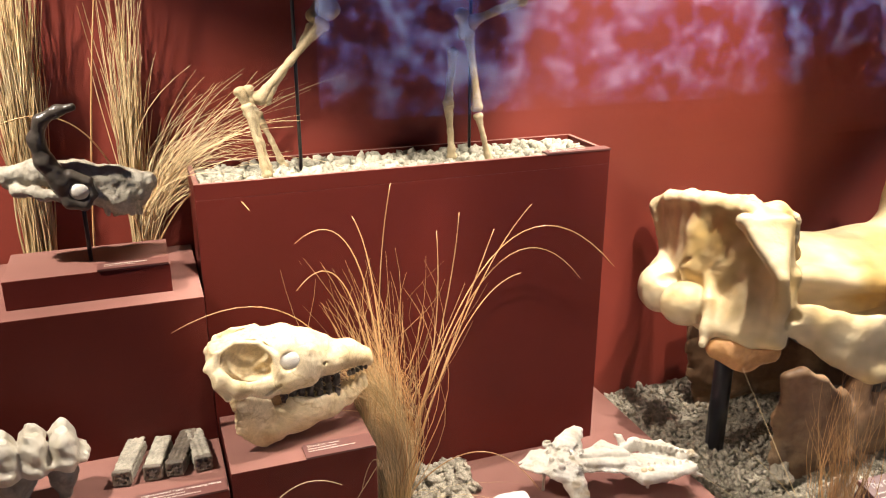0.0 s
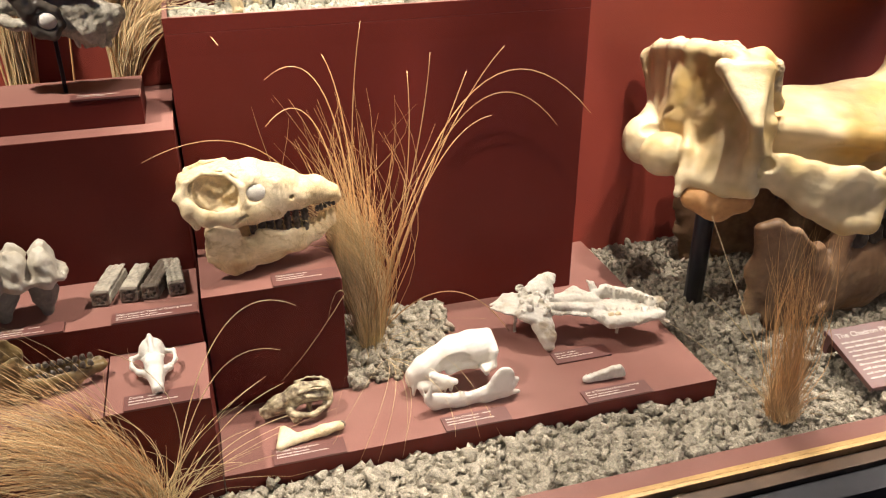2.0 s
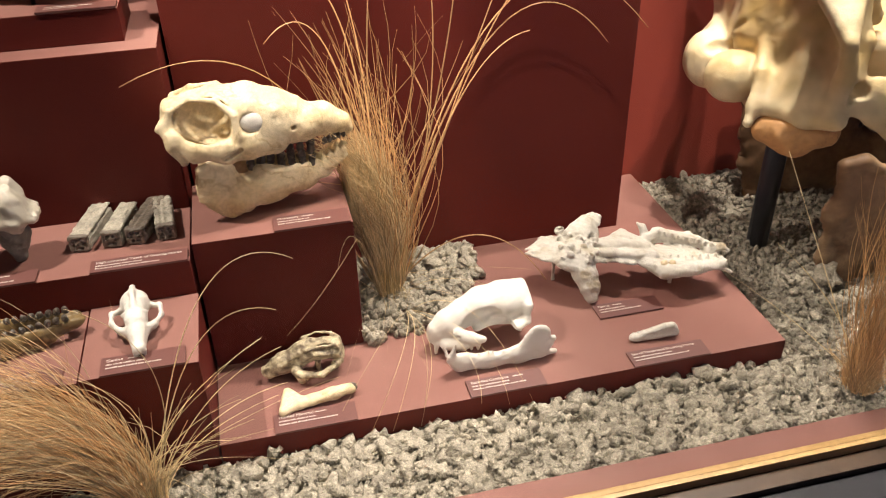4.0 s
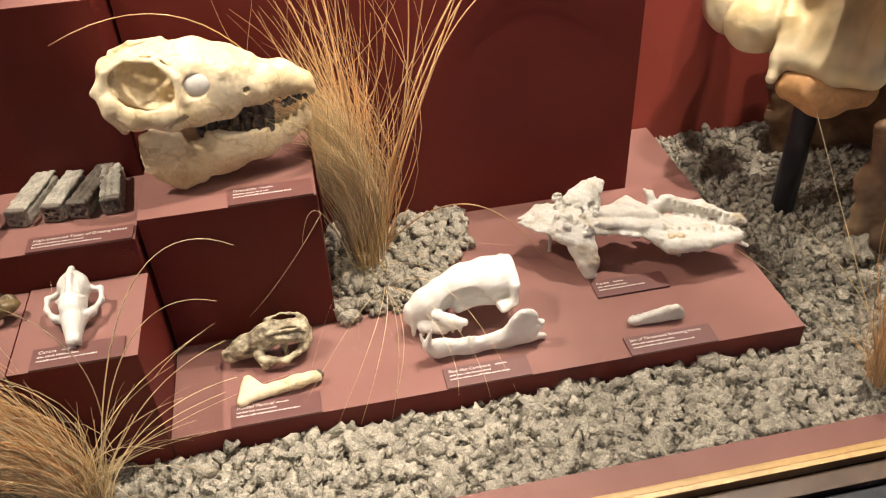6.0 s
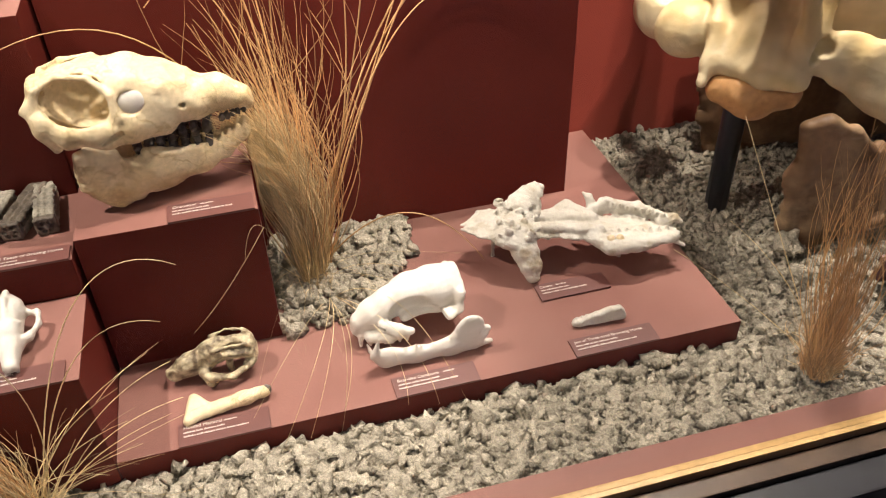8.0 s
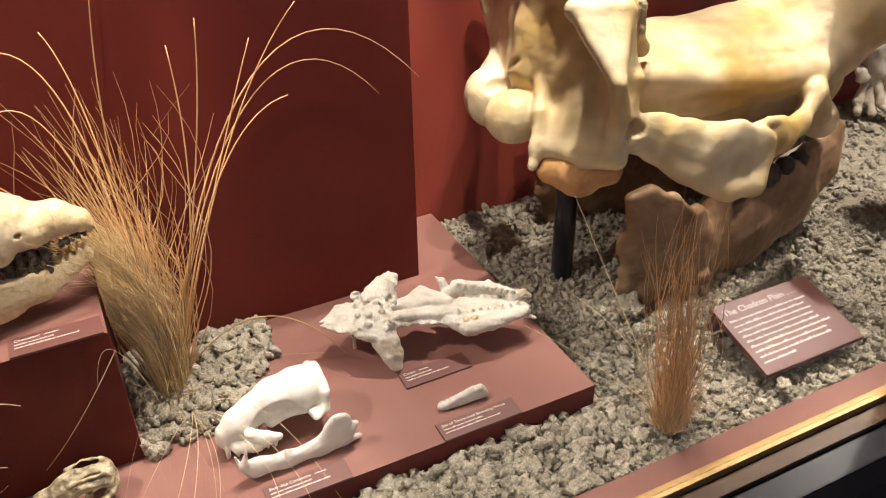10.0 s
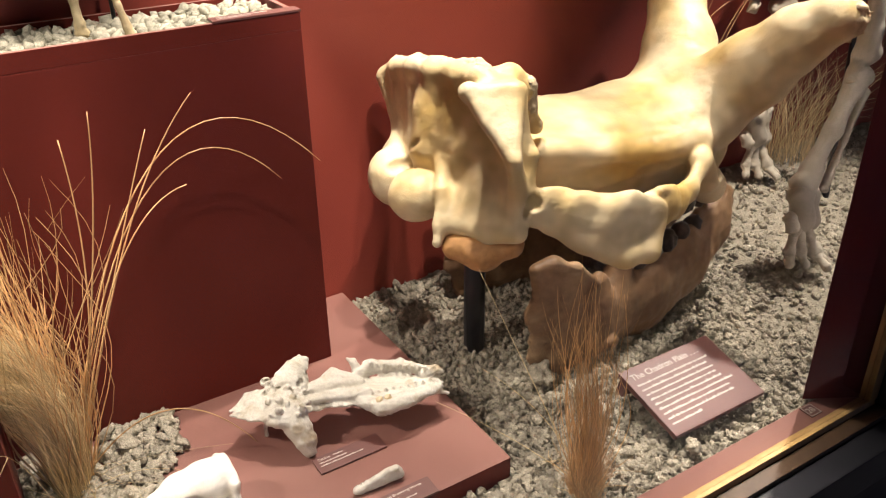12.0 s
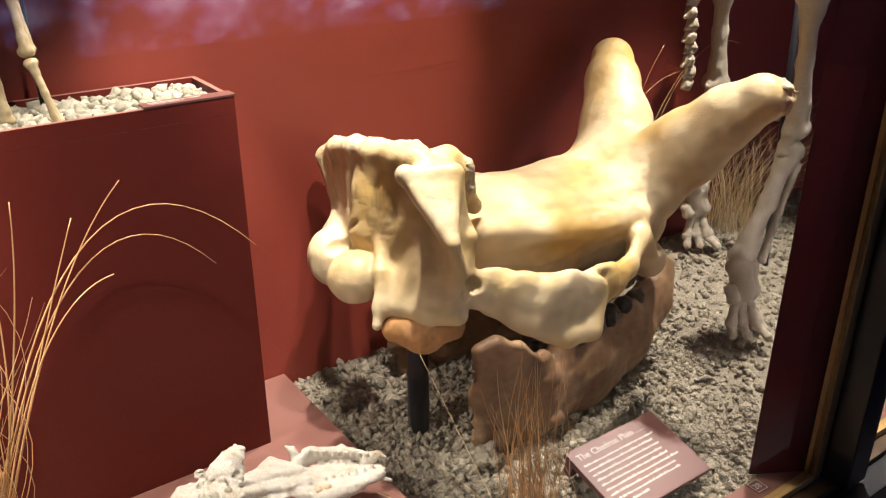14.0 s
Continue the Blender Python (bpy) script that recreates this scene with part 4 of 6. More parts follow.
    j.limb((-0.080, 0, 0.044), (-0.074, 0, 0.074), 0.0065, 0.0012, 0.003)
    j.limb((-0.088, 0.008, 0.040), (-0.092, 0.008, 0.058), 0.004, 0.0015, 0.003)
    for x, h in ((-0.030, 0.040), (-0.012, 0.043), (-0.004, 0.040), (0.016, 0.036)):
        j.limb((x - 0.003, 0, 0.028), (x, 0, h), 0.005, 0.0015, 0.003)
    j.rough(0.0010, 0.03, 24).rough(0.0005, 0.01, 25)
    piece("lower_jaw", j.mesh("lower_jaw", PLASTER), ob, "", pose(0.002, -0.080, 0.0, 8, 0, -4))
    return ob


bear_skull()


def upturned_skull():
    ob = thing("upturned_skull", "grey-white cast of a long skull lying palate up", "skull", pose(0.826, 1.252, TOP, 0, 0, -18) @ Matrix.Scale(0.93, 4))
    s = Sculpt((-0.24, -0.15, 0.0), (0.25, 0.13, 0.18), 0.0020)
    rr = np.random.RandomState(4)
    # wedge-shaped back end of two thin shells
    s.path([(-0.208, -0.004, 0.080, 0.006), (-0.165, 0.004, 0.084, 0.026), (-0.125, 0, 0.084, 0.032)], 0.003, flat=(1, 1.2, 0.42))
    s.path([(-0.196, 0.000, 0.086, 0.010), (-0.168, 0.016, 0.092, 0.024), (-0.140, 0.018, 0.092, 0.026)], 0.003, flat=(1, 1, 0.4))
    s.path([(-0.196, -0.008, 0.080, 0.008), (-0.168, -0.022, 0.082, 0.020), (-0.140, -0.022, 0.084, 0.024)], 0.003, flat=(1, 1, 0.4))
    s.ball((-0.138, 0.016, 0.100), (0.011, 0.015, 0.016), 0.003, True)
    # thin double bar of the skull base with a sinuous groove
    s.path([(-0.11, 0, 0.082, 0.034), (-0.03, 0, 0.080, 0.027), (0.07, 0, 0.080, 0.032)], 0.004, flat=(1, 1.2, 0.30))
    s.path([(-0.07, -0.014, 0.092, 0.010), (-0.03, -0.017, 0.093, 0.012), (0.0, -0.015, 0.091, 0.010), (0.03, -0.019, 0.093, 0.012), (0.06, -0.020, 0.091, 0.010)], 0.004)
    s.path([(-0.07, 0.016, 0.090, 0.010), (-0.01, 0.024, 0.092, 0.011), (0.05, 0.020, 0.090, 0.010)], 0.004)
    s.path([(-0.045, 0.034, 0.092, 0.006), (0.0, 0.046, 0.102, 0.005), (0.03, 0.040, 0.098, 0.004)], 0.004, flat=(1, 1.8, 0.7))
    s.path([(-0.06, 0.003, 0.101, 0.005), (-0.01, 0.004, 0.101, 0.006), (0.02, 0.001, 0.101, 0.005), (0.06, 0.002, 0.101, 0.006)], 0.002, True)
    # craggy ear region, a raised wing behind and a drooping paddle in front
    s.path([(-0.110, -0.036, 0.084, 0.034), (-0.100, 0.038, 0.092, 0.034)], 0.005, flat=(1.2, 1, 0.6))
    s.path([(-0.098, 0.036, 0.096, 0.030), (-0.080, 0.060, 0.112, 0.025), (-0.062, 0.076, 0.126, 0.014)], 0.005, flat=(1.3, 0.6, 1))
    s.ball((-0.050, 0.058, 0.104), (0.016, 0.016, 0.018), 0.004, True)
    s.path([(-0.112, 0.036, 0.096, 0.018), (-0.108, 0.056, 0.110, 0.012)], 0.003)
    s.path([(-0.096, -0.042, 0.080, 0.026), (-0.086, -0.060, 0.064, 0.024), (-0.076, -0.074, 0.040, 0.020), (-0.072, -0.078, 0.018, 0.014)], 0.005, flat=(1.05, 0.75, 1))
    s.sheet((-0.104, 0.036, 0.098), (-0.064, 0.092, 0.126), (-0.058, 0.046, 0.102), 0.006, 0.004)
    s.sheet((-0.214, 0.000, 0.086), (-0.158, 0.034, 0.100), (-0.140, 0.002, 0.094), 0.0035, 0.003)
    s.sheet((-0.214, -0.006, 0.080), (-0.150, -0.034, 0.078), (-0.140, -0.004, 0.088), 0.0035, 0.003)
    s.sheet((-0.055, 0.022, 0.092), (-0.002, 0.058, 0.104), (0.056, 0.026, 0.092), 0.005, 0.004)
    for _ in range(44):
        c = (rr.uniform(-0.145, -0.060), rr.uniform(-0.060, 0.062), rr.uniform(0.096, 0.110))
        s.ball(c, tuple(rr.uniform(0.003, 0.010, 3)), 0.002, False, tuple(rr.uniform(0, 90, 3)))
    for _ in range(30):
        s.ball((rr.uniform(-0.140, -0.064), rr.uniform(-0.055, 0.055), 0.106), tuple(rr.uniform(0.003, 0.009, 3)), 0.0015, True)
    # palate: a sunken floor between two tooth rows
    s.path([(0.06, 0, 0.074, 0.036), (0.12, 0, 0.072, 0.042), (0.20, 0, 0.072, 0.022)], 0.005, flat=(1, 1.15, 0.32))
    s.path([(0.048, 0.040, 0.086, 0.012), (0.080, 0.058, 0.096, 0.014), (0.14, 0.050, 0.094, 0.012), (0.205, 0.022, 0.084, 0.009)], 0.004, flat=(1, 0.7, 1.3))
    s.path([(0.044, -0.026, 0.082, 0.012), (0.080, -0.050, 0.072, 0.018), (0.13, -0.046, 0.074, 0.016), (0.21, -0.018, 0.074, 0.009)], 0.005)
    s.path([(0.052, 0.050, 0.090, 0.012), (0.044, 0.064, 0.112, 0.007), (0.034, 0.068, 0.118, 0.003)], 0.004)
    s.path([(0.076, 0.026, 0.100, 0.016), (0.120, 0.020, 0.094, 0.016), (0.195, 0.006, 0.090, 0.011)], 0.003, True)
    for i in range(9):
        r0 = 0.0085 if i in (1, 2) else 0.0050
        s.ball((0.062 + 0.016 * i, -0.050 + 0.0040 * i, 0.086 - 0.0010 * i), (r0, r0 * 0.9, r0), 0.002, False, tuple(rr.uniform(-25, 25, 3)))
        s.limb((0.066 + 0.016 * i, -0.022 + 0.0016 * i, 0.080), (0.066 + 0.016 * i, -0.020 + 0.0016 * i, 0.091), 0.005, 0.002, 0.002)
        s.limb((0.078 + 0.014 * i, 0.054 - 0.0044 * i, 0.100), (0.078 + 0.014 * i, 0.050 - 0.0044 * i, 0.112 - 0.001 * i), 0.0055, 0.003, 0.002)
    s.limb((0.19, -0.018, 0.076), (0.228, -0.022, 0.056), 0.009, 0.004, 0.003)
    s.path([(0.185, 0.020, 0.084, 0.010), (0.212, 0.020, 0.092, 0.009), (0.226, 0.014, 0.086, 0.005)], 0.003)
    s.ball((0.206, 0.012, 0.102), (0.006, 0.006, 0.010), 0.002, True)
    s.limb((0.185, -0.002, 0.076), (0.222, -0.004, 0.074), 0.009, 0.004, 0.003)
    s.limb((0.11, 0.01, 0.07), (0.11, 0.01, 0.0), 0.005, 0.004, 0.004)
    s.limb((-0.150, 0.01, 0.08), (-0.150, 0.01, 0.0), 0.005, 0.004, 0.004)
    s.rough(0.0022, 0.040, 31).rough(0.0008, 0.013, 32)
    cranium = piece("cranium", s.mesh("cranium", GREYCAST), ob)
    for i in range(2):
        t = Sculpt((-0.016, -0.016, -0.016), (0.016, 0.016, 0.016), 0.0018)
        t.ball((0, 0, 0), (0.0080, 0.0085, 0.0080), 0.002).rough(0.002, 0.012, 50 + i)
        piece("molar", t.mesh("molar", BEIGE), cranium, "beige worn molar", pose(0.079 + 0.018 * i, -0.047 + 0.004 * i, 0.0885))
    return ob


upturned_skull()


def hoofed_skull():
    ob = thing("small_brown_skull", "small mottled brown skull with cream lower jaw piece", "skull", pose(0.155, 1.145, TOP, 0, 0, 3))
    s = Sculpt((-0.085, -0.05, 0.0), (0.09, 0.05, 0.10), 0.0018)
    s.path([(0.055, 0, 0.055, 0.022), (0.01, 0, 0.058, 0.022), (-0.035, 0, 0.042, 0.017), (-0.066, 0, 0.028, 0.010)], 0.012)
    s.path([(0.066, 0, 0.070, 0.010), (0.02, 0, 0.080, 0.006), (-0.005, 0, 0.074, 0.007)], 0.008)
    s.path([(0.066, 0, 0.064, 0.013), (0.07, 0, 0.035, 0.015)], 0.010, flat=(0.8, 1.8, 1))
    s.path([(-0.01, 0, 0.035, 0.018), (-0.06, 0, 0.018, 0.011)], 0.01)
    for sgn in (-1, 1):
        s.path([(0.062, sgn * 0.026, 0.030, 0.008), (0.03, sgn * 0.040, 0.022, 0.006), (-0.005, sgn * 0.034, 0.026, 0.008)], 0.006)
        s.path([(-0.012, sgn * 0.022, 0.028, 0.010), (-0.004, sgn * 0.030, 0.014, 0.011)], 0.006)
        s.ball((0.026, sgn * 0.032, 0.044), (0.024, 0.018, 0.015), 0.006, True)
        s.ball((-0.012, sgn * 0.026, 0.052), (0.011, 0.011, 0.010), 0.005, True)
        s.ball((0.044, sgn * 0.030, 0.066), (0.030, 0.026, 0.012), 0.004, True, (0, 8, 0))
        s.ball((0.040, sgn * 0.034, 0.040), (0.020, 0.016, 0.013), 0.003, True)
        s.path([(0.008, sgn * 0.020, 0.076, 0.004), (0.036, sgn * 0.024, 0.082, 0.0022), (0.062, sgn * 0.020, 0.076, 0.003), (0.070, sgn * 0.014, 0.064, 0.006)], 0.003)
    s.limb((0.03, 0, 0.03), (0.03, 0, 0.0), 0.006, 0.006, 0.004)
    s.rough(0.0016, 0.02, 41).rough(0.0010, 0.008, 42)
    piece("cranium", s.mesh("cranium", BROWNBONE), ob, "", Matrix.Diagonal((0.96, 0.92, 0.86, 1)))
    b = Sculpt((-0.03, -0.03, -0.002), (0.03, 0.03, 0.04), 0.002)
    b.ball((0, 0, 0.010), (0.013, 0.009, 0.011), 0.004)
    piece("inner_cheek", b.mesh("inner_cheek", CREAM), ob, "pale rounded cheek bone", pose(-0.002, -0.028, 0.006))
    j = Sculpt((-0.075, -0.03, -0.003), (0.085, 0.03, 0.05), 0.0018)
    j.sheet((-0.062, -0.008, 0.009), (-0.046, 0.026, 0.020), (-0.024, 0.000, 0.012), 0.008, 0.005)
    j.path([(-0.030, -0.002, 0.012, 0.010), (-0.010, 0, 0.012, 0.010), (0.03, 0, 0.013, 0.012), (0.062, 0, 0.014, 0.010)], 0.006, flat=(1, 1, 0.9))
    j.limb((-0.018, 0.014, 0.026), (-0.016, -0.014, 0.022), 0.0035, 0.003, 0.002, True)
    j.rough(0.0010, 0.02, 43)
    jaw = piece("lower_jaw", j.mesh("lower_jaw", CREAM), ob, "cream lower jaw", pose(0.012, -0.087, 0, 0, 0, 5))
    t = Sculpt((-0.014, -0.014, -0.014), (0.014, 0.014, 0.014), 0.002)
    t.ball((0, 0, 0), (0.009, 0.009, 0.008), 0.003).rough(0.001, 0.01, 1)
    piece("incisor", t.mesh("incisor", DARK), jaw, "dark worn tooth", pose(0.0643, 0.0004, 0.015))
    return ob


hoofed_skull()


def jaw_fragment():
    s = Sculpt((-0.06, -0.02, -0.002), (0.06, 0.02, 0.05), 0.0016)
    s.sheet((-0.042, 0, 0.009), (0.034, 0, 0.030), (0.042, 0, 0.012), 0.0065, 0.003)
    s.sheet((-0.042, 0, 0.009), (0.042, 0, 0.012), (-0.036, 0, 0.006), 0.0065, 0.003)
    s.sheet((-0.020, 0, 0.014), (0.020, 0, 0.030), (0.040, 0, 0.024), 0.0055, 0.003)
    for i in range(5):
        s.limb((-0.040 + 0.009 * i, 0.002, 0.014 + 0.002 * i), (-0.040 + 0.009 * i, 0.002, 0.019 + 0.002 * i), 0.0032, 0.0016, 0.002)
    s.rough(0.0012, 0.018, 51).rough(0.0006, 0.006, 52)
    ob = piece("jaw_fragment", s.mesh("jaw_fragment", GREYCAST), None, "", pose(0.812, 1.068, TOP, 0, 0, -6))
    return tagged(ob, "small grey-white fragment of a toothed jaw", "jaw")


jaw_fragment()

# ---- pieces on the left plinths ----


def dog_skull():
    ob = thing("small_white_skull", "small white skull with wide cheek arches, seen from above", "skull", pose(-0.092, 1.098, 0.760, 0, 0, 5) @ Matrix.Diagonal((0.96, 0.84, 0.86, 1)))
    s = Sculpt((-0.06, -0.10, 0.0), (0.06, 0.09, 0.08), 0.0018)
    s.path([(0, -0.080, 0.022, 0.009), (0, -0.045, 0.030, 0.0125), (0, -0.012, 0.042, 0.015), (0, 0.014, 0.044, 0.013), (0, 0.046, 0.042, 0.020), (0, 0.072, 0.040, 0.011)], 0.012, flat=(1, 1, 0.95))
    s.path([(0, 0.0, 0.058, 0.004), (0, 0.04, 0.066, 0.004), (0, 0.074, 0.056, 0.005)], 0.006)
    s.path([(0, -0.07, 0.014, 0.010), (0, -0.02, 0.020, 0.016), (0, 0.04, 0.022, 0.018)], 0.010)
    for sgn in (-1, 1):
        s.path([(sgn * 0.012, -0.030, 0.026, 0.008), (sgn * 0.028, -0.020, 0.026, 0.005), (sgn * 0.040, 0.006, 0.028, 0.004), (sgn * 0.039, 0.030, 0.032, 0.004), (sgn * 0.020, 0.042, 0.030, 0.006)], 0.006, flat=(0.8, 1, 1.3))
        s.limb((sgn * 0.008, -0.006, 0.050), (sgn * 0.019, -0.003, 0.047), 0.007, 0.003, 0.006)
        s.limb((sgn * 0.007, -0.076, 0.014), (sgn * 0.007, -0.078, 0.0), 0.004, 0.002, 0.003)
    s.rough(0.0008, 0.02, 61).rough(0.0004, 0.008, 62)
    piece("cranium", s.mesh("cranium", PLASTER), ob)


dog_skull()


def brown_jaw():
    ob = thing("brown_jaw", "glossy dark brown lower jaw with black cheek teeth", "jaw", pose(-0.262, 1.118, 0.757, 0, 0, 6))
    s = Sculpt((-0.12, -0.05, -0.004), (0.10, 0.06, 0.12), 0.0022)
    for y, tilt in ((-0.022, 0), (0.024, 0.006)):
        s.path([(-0.070, y * 1.3, 0.020, 0.022), (-0.035, y, 0.018, 0.018), (0.02, y * 0.8, 0.018, 0.014), (0.075, y * 0.35, 0.026 + tilt, 0.009)], 0.010, flat=(1, 0.5, 1))
        s.path([(-0.078, y * 1.4, 0.030, 0.018), (-0.068, y * 1.4, 0.065, 0.014), (-0.052 - 0.02 * (y > 0), y * 1.4, 0.090, 0.007)], 0.010, flat=(1.2, 0.5, 1))
        s.path([(-0.085, y * 1.4, 0.055, 0.010), (-0.094, y * 1.4, 0.078, 0.008)], 0.006, flat=(1, 0.8, 1))
    s.ball((0.07, 0, 0.026), (0.020, 0.010, 0.008), 0.006)
    s.rough(0.0012, 0.025, 71)
    jawbone = piece("jawbone", s.mesh("jawbone", OLIVE), ob)
    t = Sculpt((-0.010, -0.010, -0.010), (0.010, 0.010, 0.012), 0.0018)
    t.ball((0, 0, 0), (0.0056, 0.0048, 0.007), 0.003).rough(0.003, 0.006, 2)
    me = t.mesh("tooth", DARK)
    for i in range(9):
        for y in (-0.018, 0.021):
            piece("tooth", me, jawbone, "", pose(-0.038 + 0.0125 * i, y * (1 - 0.05 * i), 0.036 + 0.0008 * i, 0, 0, 40 * i))


brown_jaw()


def great_molar():
    ob = thing("great_molar", "large three-cusped fossil molar standing on its roots", "tooth", pose(-0.310, 1.262, 0.826, 0, 0, 8) @ Matrix.Scale(0.93, 4))
    s = Sculpt((-0.10, -0.06, 0.07), (0.10, 0.06, 0.20), 0.0028)
    for x, h in ((-0.056, 0.142), (-0.006, 0.144), (0.044, 0.138)):
        for y in (-0.017, 0.017):
            s.path([(x, y, 0.098, 0.030), (x, y, h - 0.012, 0.025), (x, y * 0.8, h + 0.004, 0.015)], 0.006, flat=(0.92, 1, 1))
        s.ball((x, -0.018, h + 0.020), (0.012, 0.012, 0.008), 0.003, True)
    s.path([(-0.078, 0, 0.092, 0.022), (0.066, 0, 0.092, 0.022)], 0.008, flat=(1, 1.8, 0.7))
    s.rough(0.0040, 0.03, 81)
    piece("crown", s.mesh("crown", MOLAR), ob, "pale enamel crown")
    q = Sculpt((-0.10, -0.06, -0.004), (0.10, 0.06, 0.12), 0.003)
    q.path([(-0.040, 0, 0.100, 0.036), (-0.044, 0, 0.055, 0.030), (-0.046, 0, 0.008, 0.012)], 0.014, flat=(1, 0.8, 1))
    q.path([(0.030, 0, 0.100, 0.032), (0.036, 0, 0.055, 0.026), (0.034, 0, 0.010, 0.014)], 0.014, flat=(0.9, 0.8, 1))
    q.rough(0.003, 0.035, 82).rough(0.001, 0.01, 83)
    piece("root", q.mesh("root", ROOT), ob, "grey roots")


great_molar()


def horse_tooth(x, turn, length, mat, seed, bend):
    ob = thing("horse_tooth", "long ridged fossil cheek tooth lying on the tier", "tooth", pose(x, 1.262, 0.826, 0, 0, turn), "row of fossil cheek teeth")
    s = Sculpt((-0.04, -0.01, -0.002), (0.05, length + 0.02, 0.045), 0.0018)
    yaw = -math.degrees(math.atan2(bend, length))
    s.block((bend * 0.5, length * 0.5, 0.0165), (0.0125, length * 0.5 - 0.010, 0.0115), 0.004, 0.003, False, (0, 0, yaw))
    for o in (-0.0145, -0.005, 0.005, 0.0145):
        s.limb((o, 0.0, 0.0335 if abs(o) < 0.01 else 0.024), (o + bend, length, 0.0335 if abs(o) < 0.01 else 0.024), 0.0036, 0.0030, 0.002, True)
    s.limb((bend * 0.9, length - 0.02, 0.016), (bend * 1.05, length - 0.004, 0.018), 0.010, 0.005, 0.004)
    s.rough(0.0016, 0.012, seed)
    piece("shaft", s.mesh("shaft", mat), ob)
    c = Sculpt((-0.03, -0.01, -0.002), (0.03, 0.02, 0.04), 0.0014)
    c.block((0, 0.005, 0.0165), (0.0130, 0.002, 0.0120), 0.0035, 0.003)
    for i in range(6):
        a = 1.05 * i
        c.ball((0.009 * math.cos(a), 0.0, 0.016 + 0.008 * math.sin(a)), (0.0035, 0.004, 0.003), 0.0015, True)
    c.rough(0.0012, 0.008, seed + 9)
    piece("grinding_face", c.mesh("grinding_face", TOOTH_DARK), ob, "dark folded grinding face")


for i, (x, turn, ln, mat, bend) in enumerate(((-0.184, -8, 0.128, TOOTH, 0.014), (-0.131, -8, 0.112, TOOTH, 0.012), (-0.092, -10, 0.125, TOOTH_DARK, 0.016), (-0.040, 4, 0.115, TOOTH, -0.002))):
    horse_tooth(x, turn, ln, mat, 90 + i, bend)


def horned_side_skull():
    ob = thing("curved_horn_skull", "weathered grey skull with one curved black horn on a rod", "skull", pose(-0.200, 1.490, 1.187, 0, 0, -4))
    s = Sculpt((-0.17, -0.06, 0.06), (0.17, 0.06, 0.24), 0.0026)
    s.path([(-0.115, 0, 0.175, 0.016), (-0.06, 0, 0.178, 0.024), (0.0, 0, 0.165, 0.028), (0.06, 0, 0.155, 0.026), (0.12, 0, 0.148, 0.018)], 0.014)
    s.path([(-0.12, 0, 0.165, 0.012), (-0.09, 0, 0.145, 0.012)], 0.008)
    s.path([(0.03, 0, 0.135, 0.026), (0.075, 0, 0.120, 0.030), (0.105, 0, 0.125, 0.020)], 0.012)
    s.path([(-0.10, -0.02, 0.150, 0.012), (-0.05, -0.03, 0.142, 0.010), (0.01, -0.03, 0.130, 0.012)], 0.008)
    for sgn in (-1, 1):
        s.ball((0.004, sgn * 0.036, 0.150), (0.022, 0.018, 0.018), 0.006, True)
    for i in range(5):
        s.limb((0.045 + 0.014 * i, -0.012, 0.105), (0.045 + 0.014 * i, -0.012, 0.092), 0.007, 0.005, 0.004)
    s.rough(0.003, 0.03, 101).rough(0.0012, 0.01, 102)
    cranium = piece("cranium", s.mesh("cranium", SKULLGREY), ob)
    h = Sculpt((-0.08, -0.07, 0.10), (0.08, 0.03, 0.34), 0.0024)
    h.path([(-0.022, -0.036, 0.165, 0.020), (-0.044, -0.040, 0.205, 0.016), (-0.052, -0.042, 0.245, 0.013), (-0.040, -0.044, 0.278, 0.011), (-0.012, -0.046, 0.294, 0.009), (0.014, -0.046, 0.300, 0.007)], 0.010)
    h.path([(-0.022, -0.036, 0.165, 0.017), (-0.012, -0.040, 0.128, 0.012), (0.012, -0.042, 0.122, 0.010), (0.028, -0.04, 0.140, 0.008), (0.022, -0.04, 0.165, 0.008), (-0.005, -0.038, 0.176, 0.012)], 0.006)
    h.rough(0.0010, 0.02, 103)
    piece("horn", h.mesh("horn", HORN), cranium, "black curved horn and eye rim")
    e = Sculpt((-0.03, -0.03, -0.03), (0.03, 0.03, 0.03), 0.002)
    e.ball((0, 0, 0), (0.019, 0.010, 0.016), 0.004)
    piece("eye_disc", e.mesh("eye_disc", PLASTER), cranium, "white disc in the eye socket", pose(0.006, -0.044, 0.148))
    rod("rod", [(0.003, 0, 0), (0.003, 0, 0.135)], 0.004, BLACK, ob, "thin black rod")
    return ob


horned_side_skull()

# ---- labels and lettering ----


def lettering(text, size, parent, x, y, z, name="lettering", italic=0.0):
    cu = bpy.data.curves.new("lettering_curve", "FONT")
    cu.body, cu.size, cu.extrude, cu.shear = text, size, 0.00015, italic
    tmp = bpy.data.objects.new("lettering_curve", cu)
    scene.collection.objects.link(tmp)
    bpy.context.view_layer.update()
    me = bpy.data.meshes.new_from_object(tmp.evaluated_get(bpy.context.evaluated_depsgraph_get()))
    bpy.data.objects.remove(tmp)
    me.materials.clear()
    me.materials.append(INK)
    return piece(name, me, parent, "", pose(x, y, z))


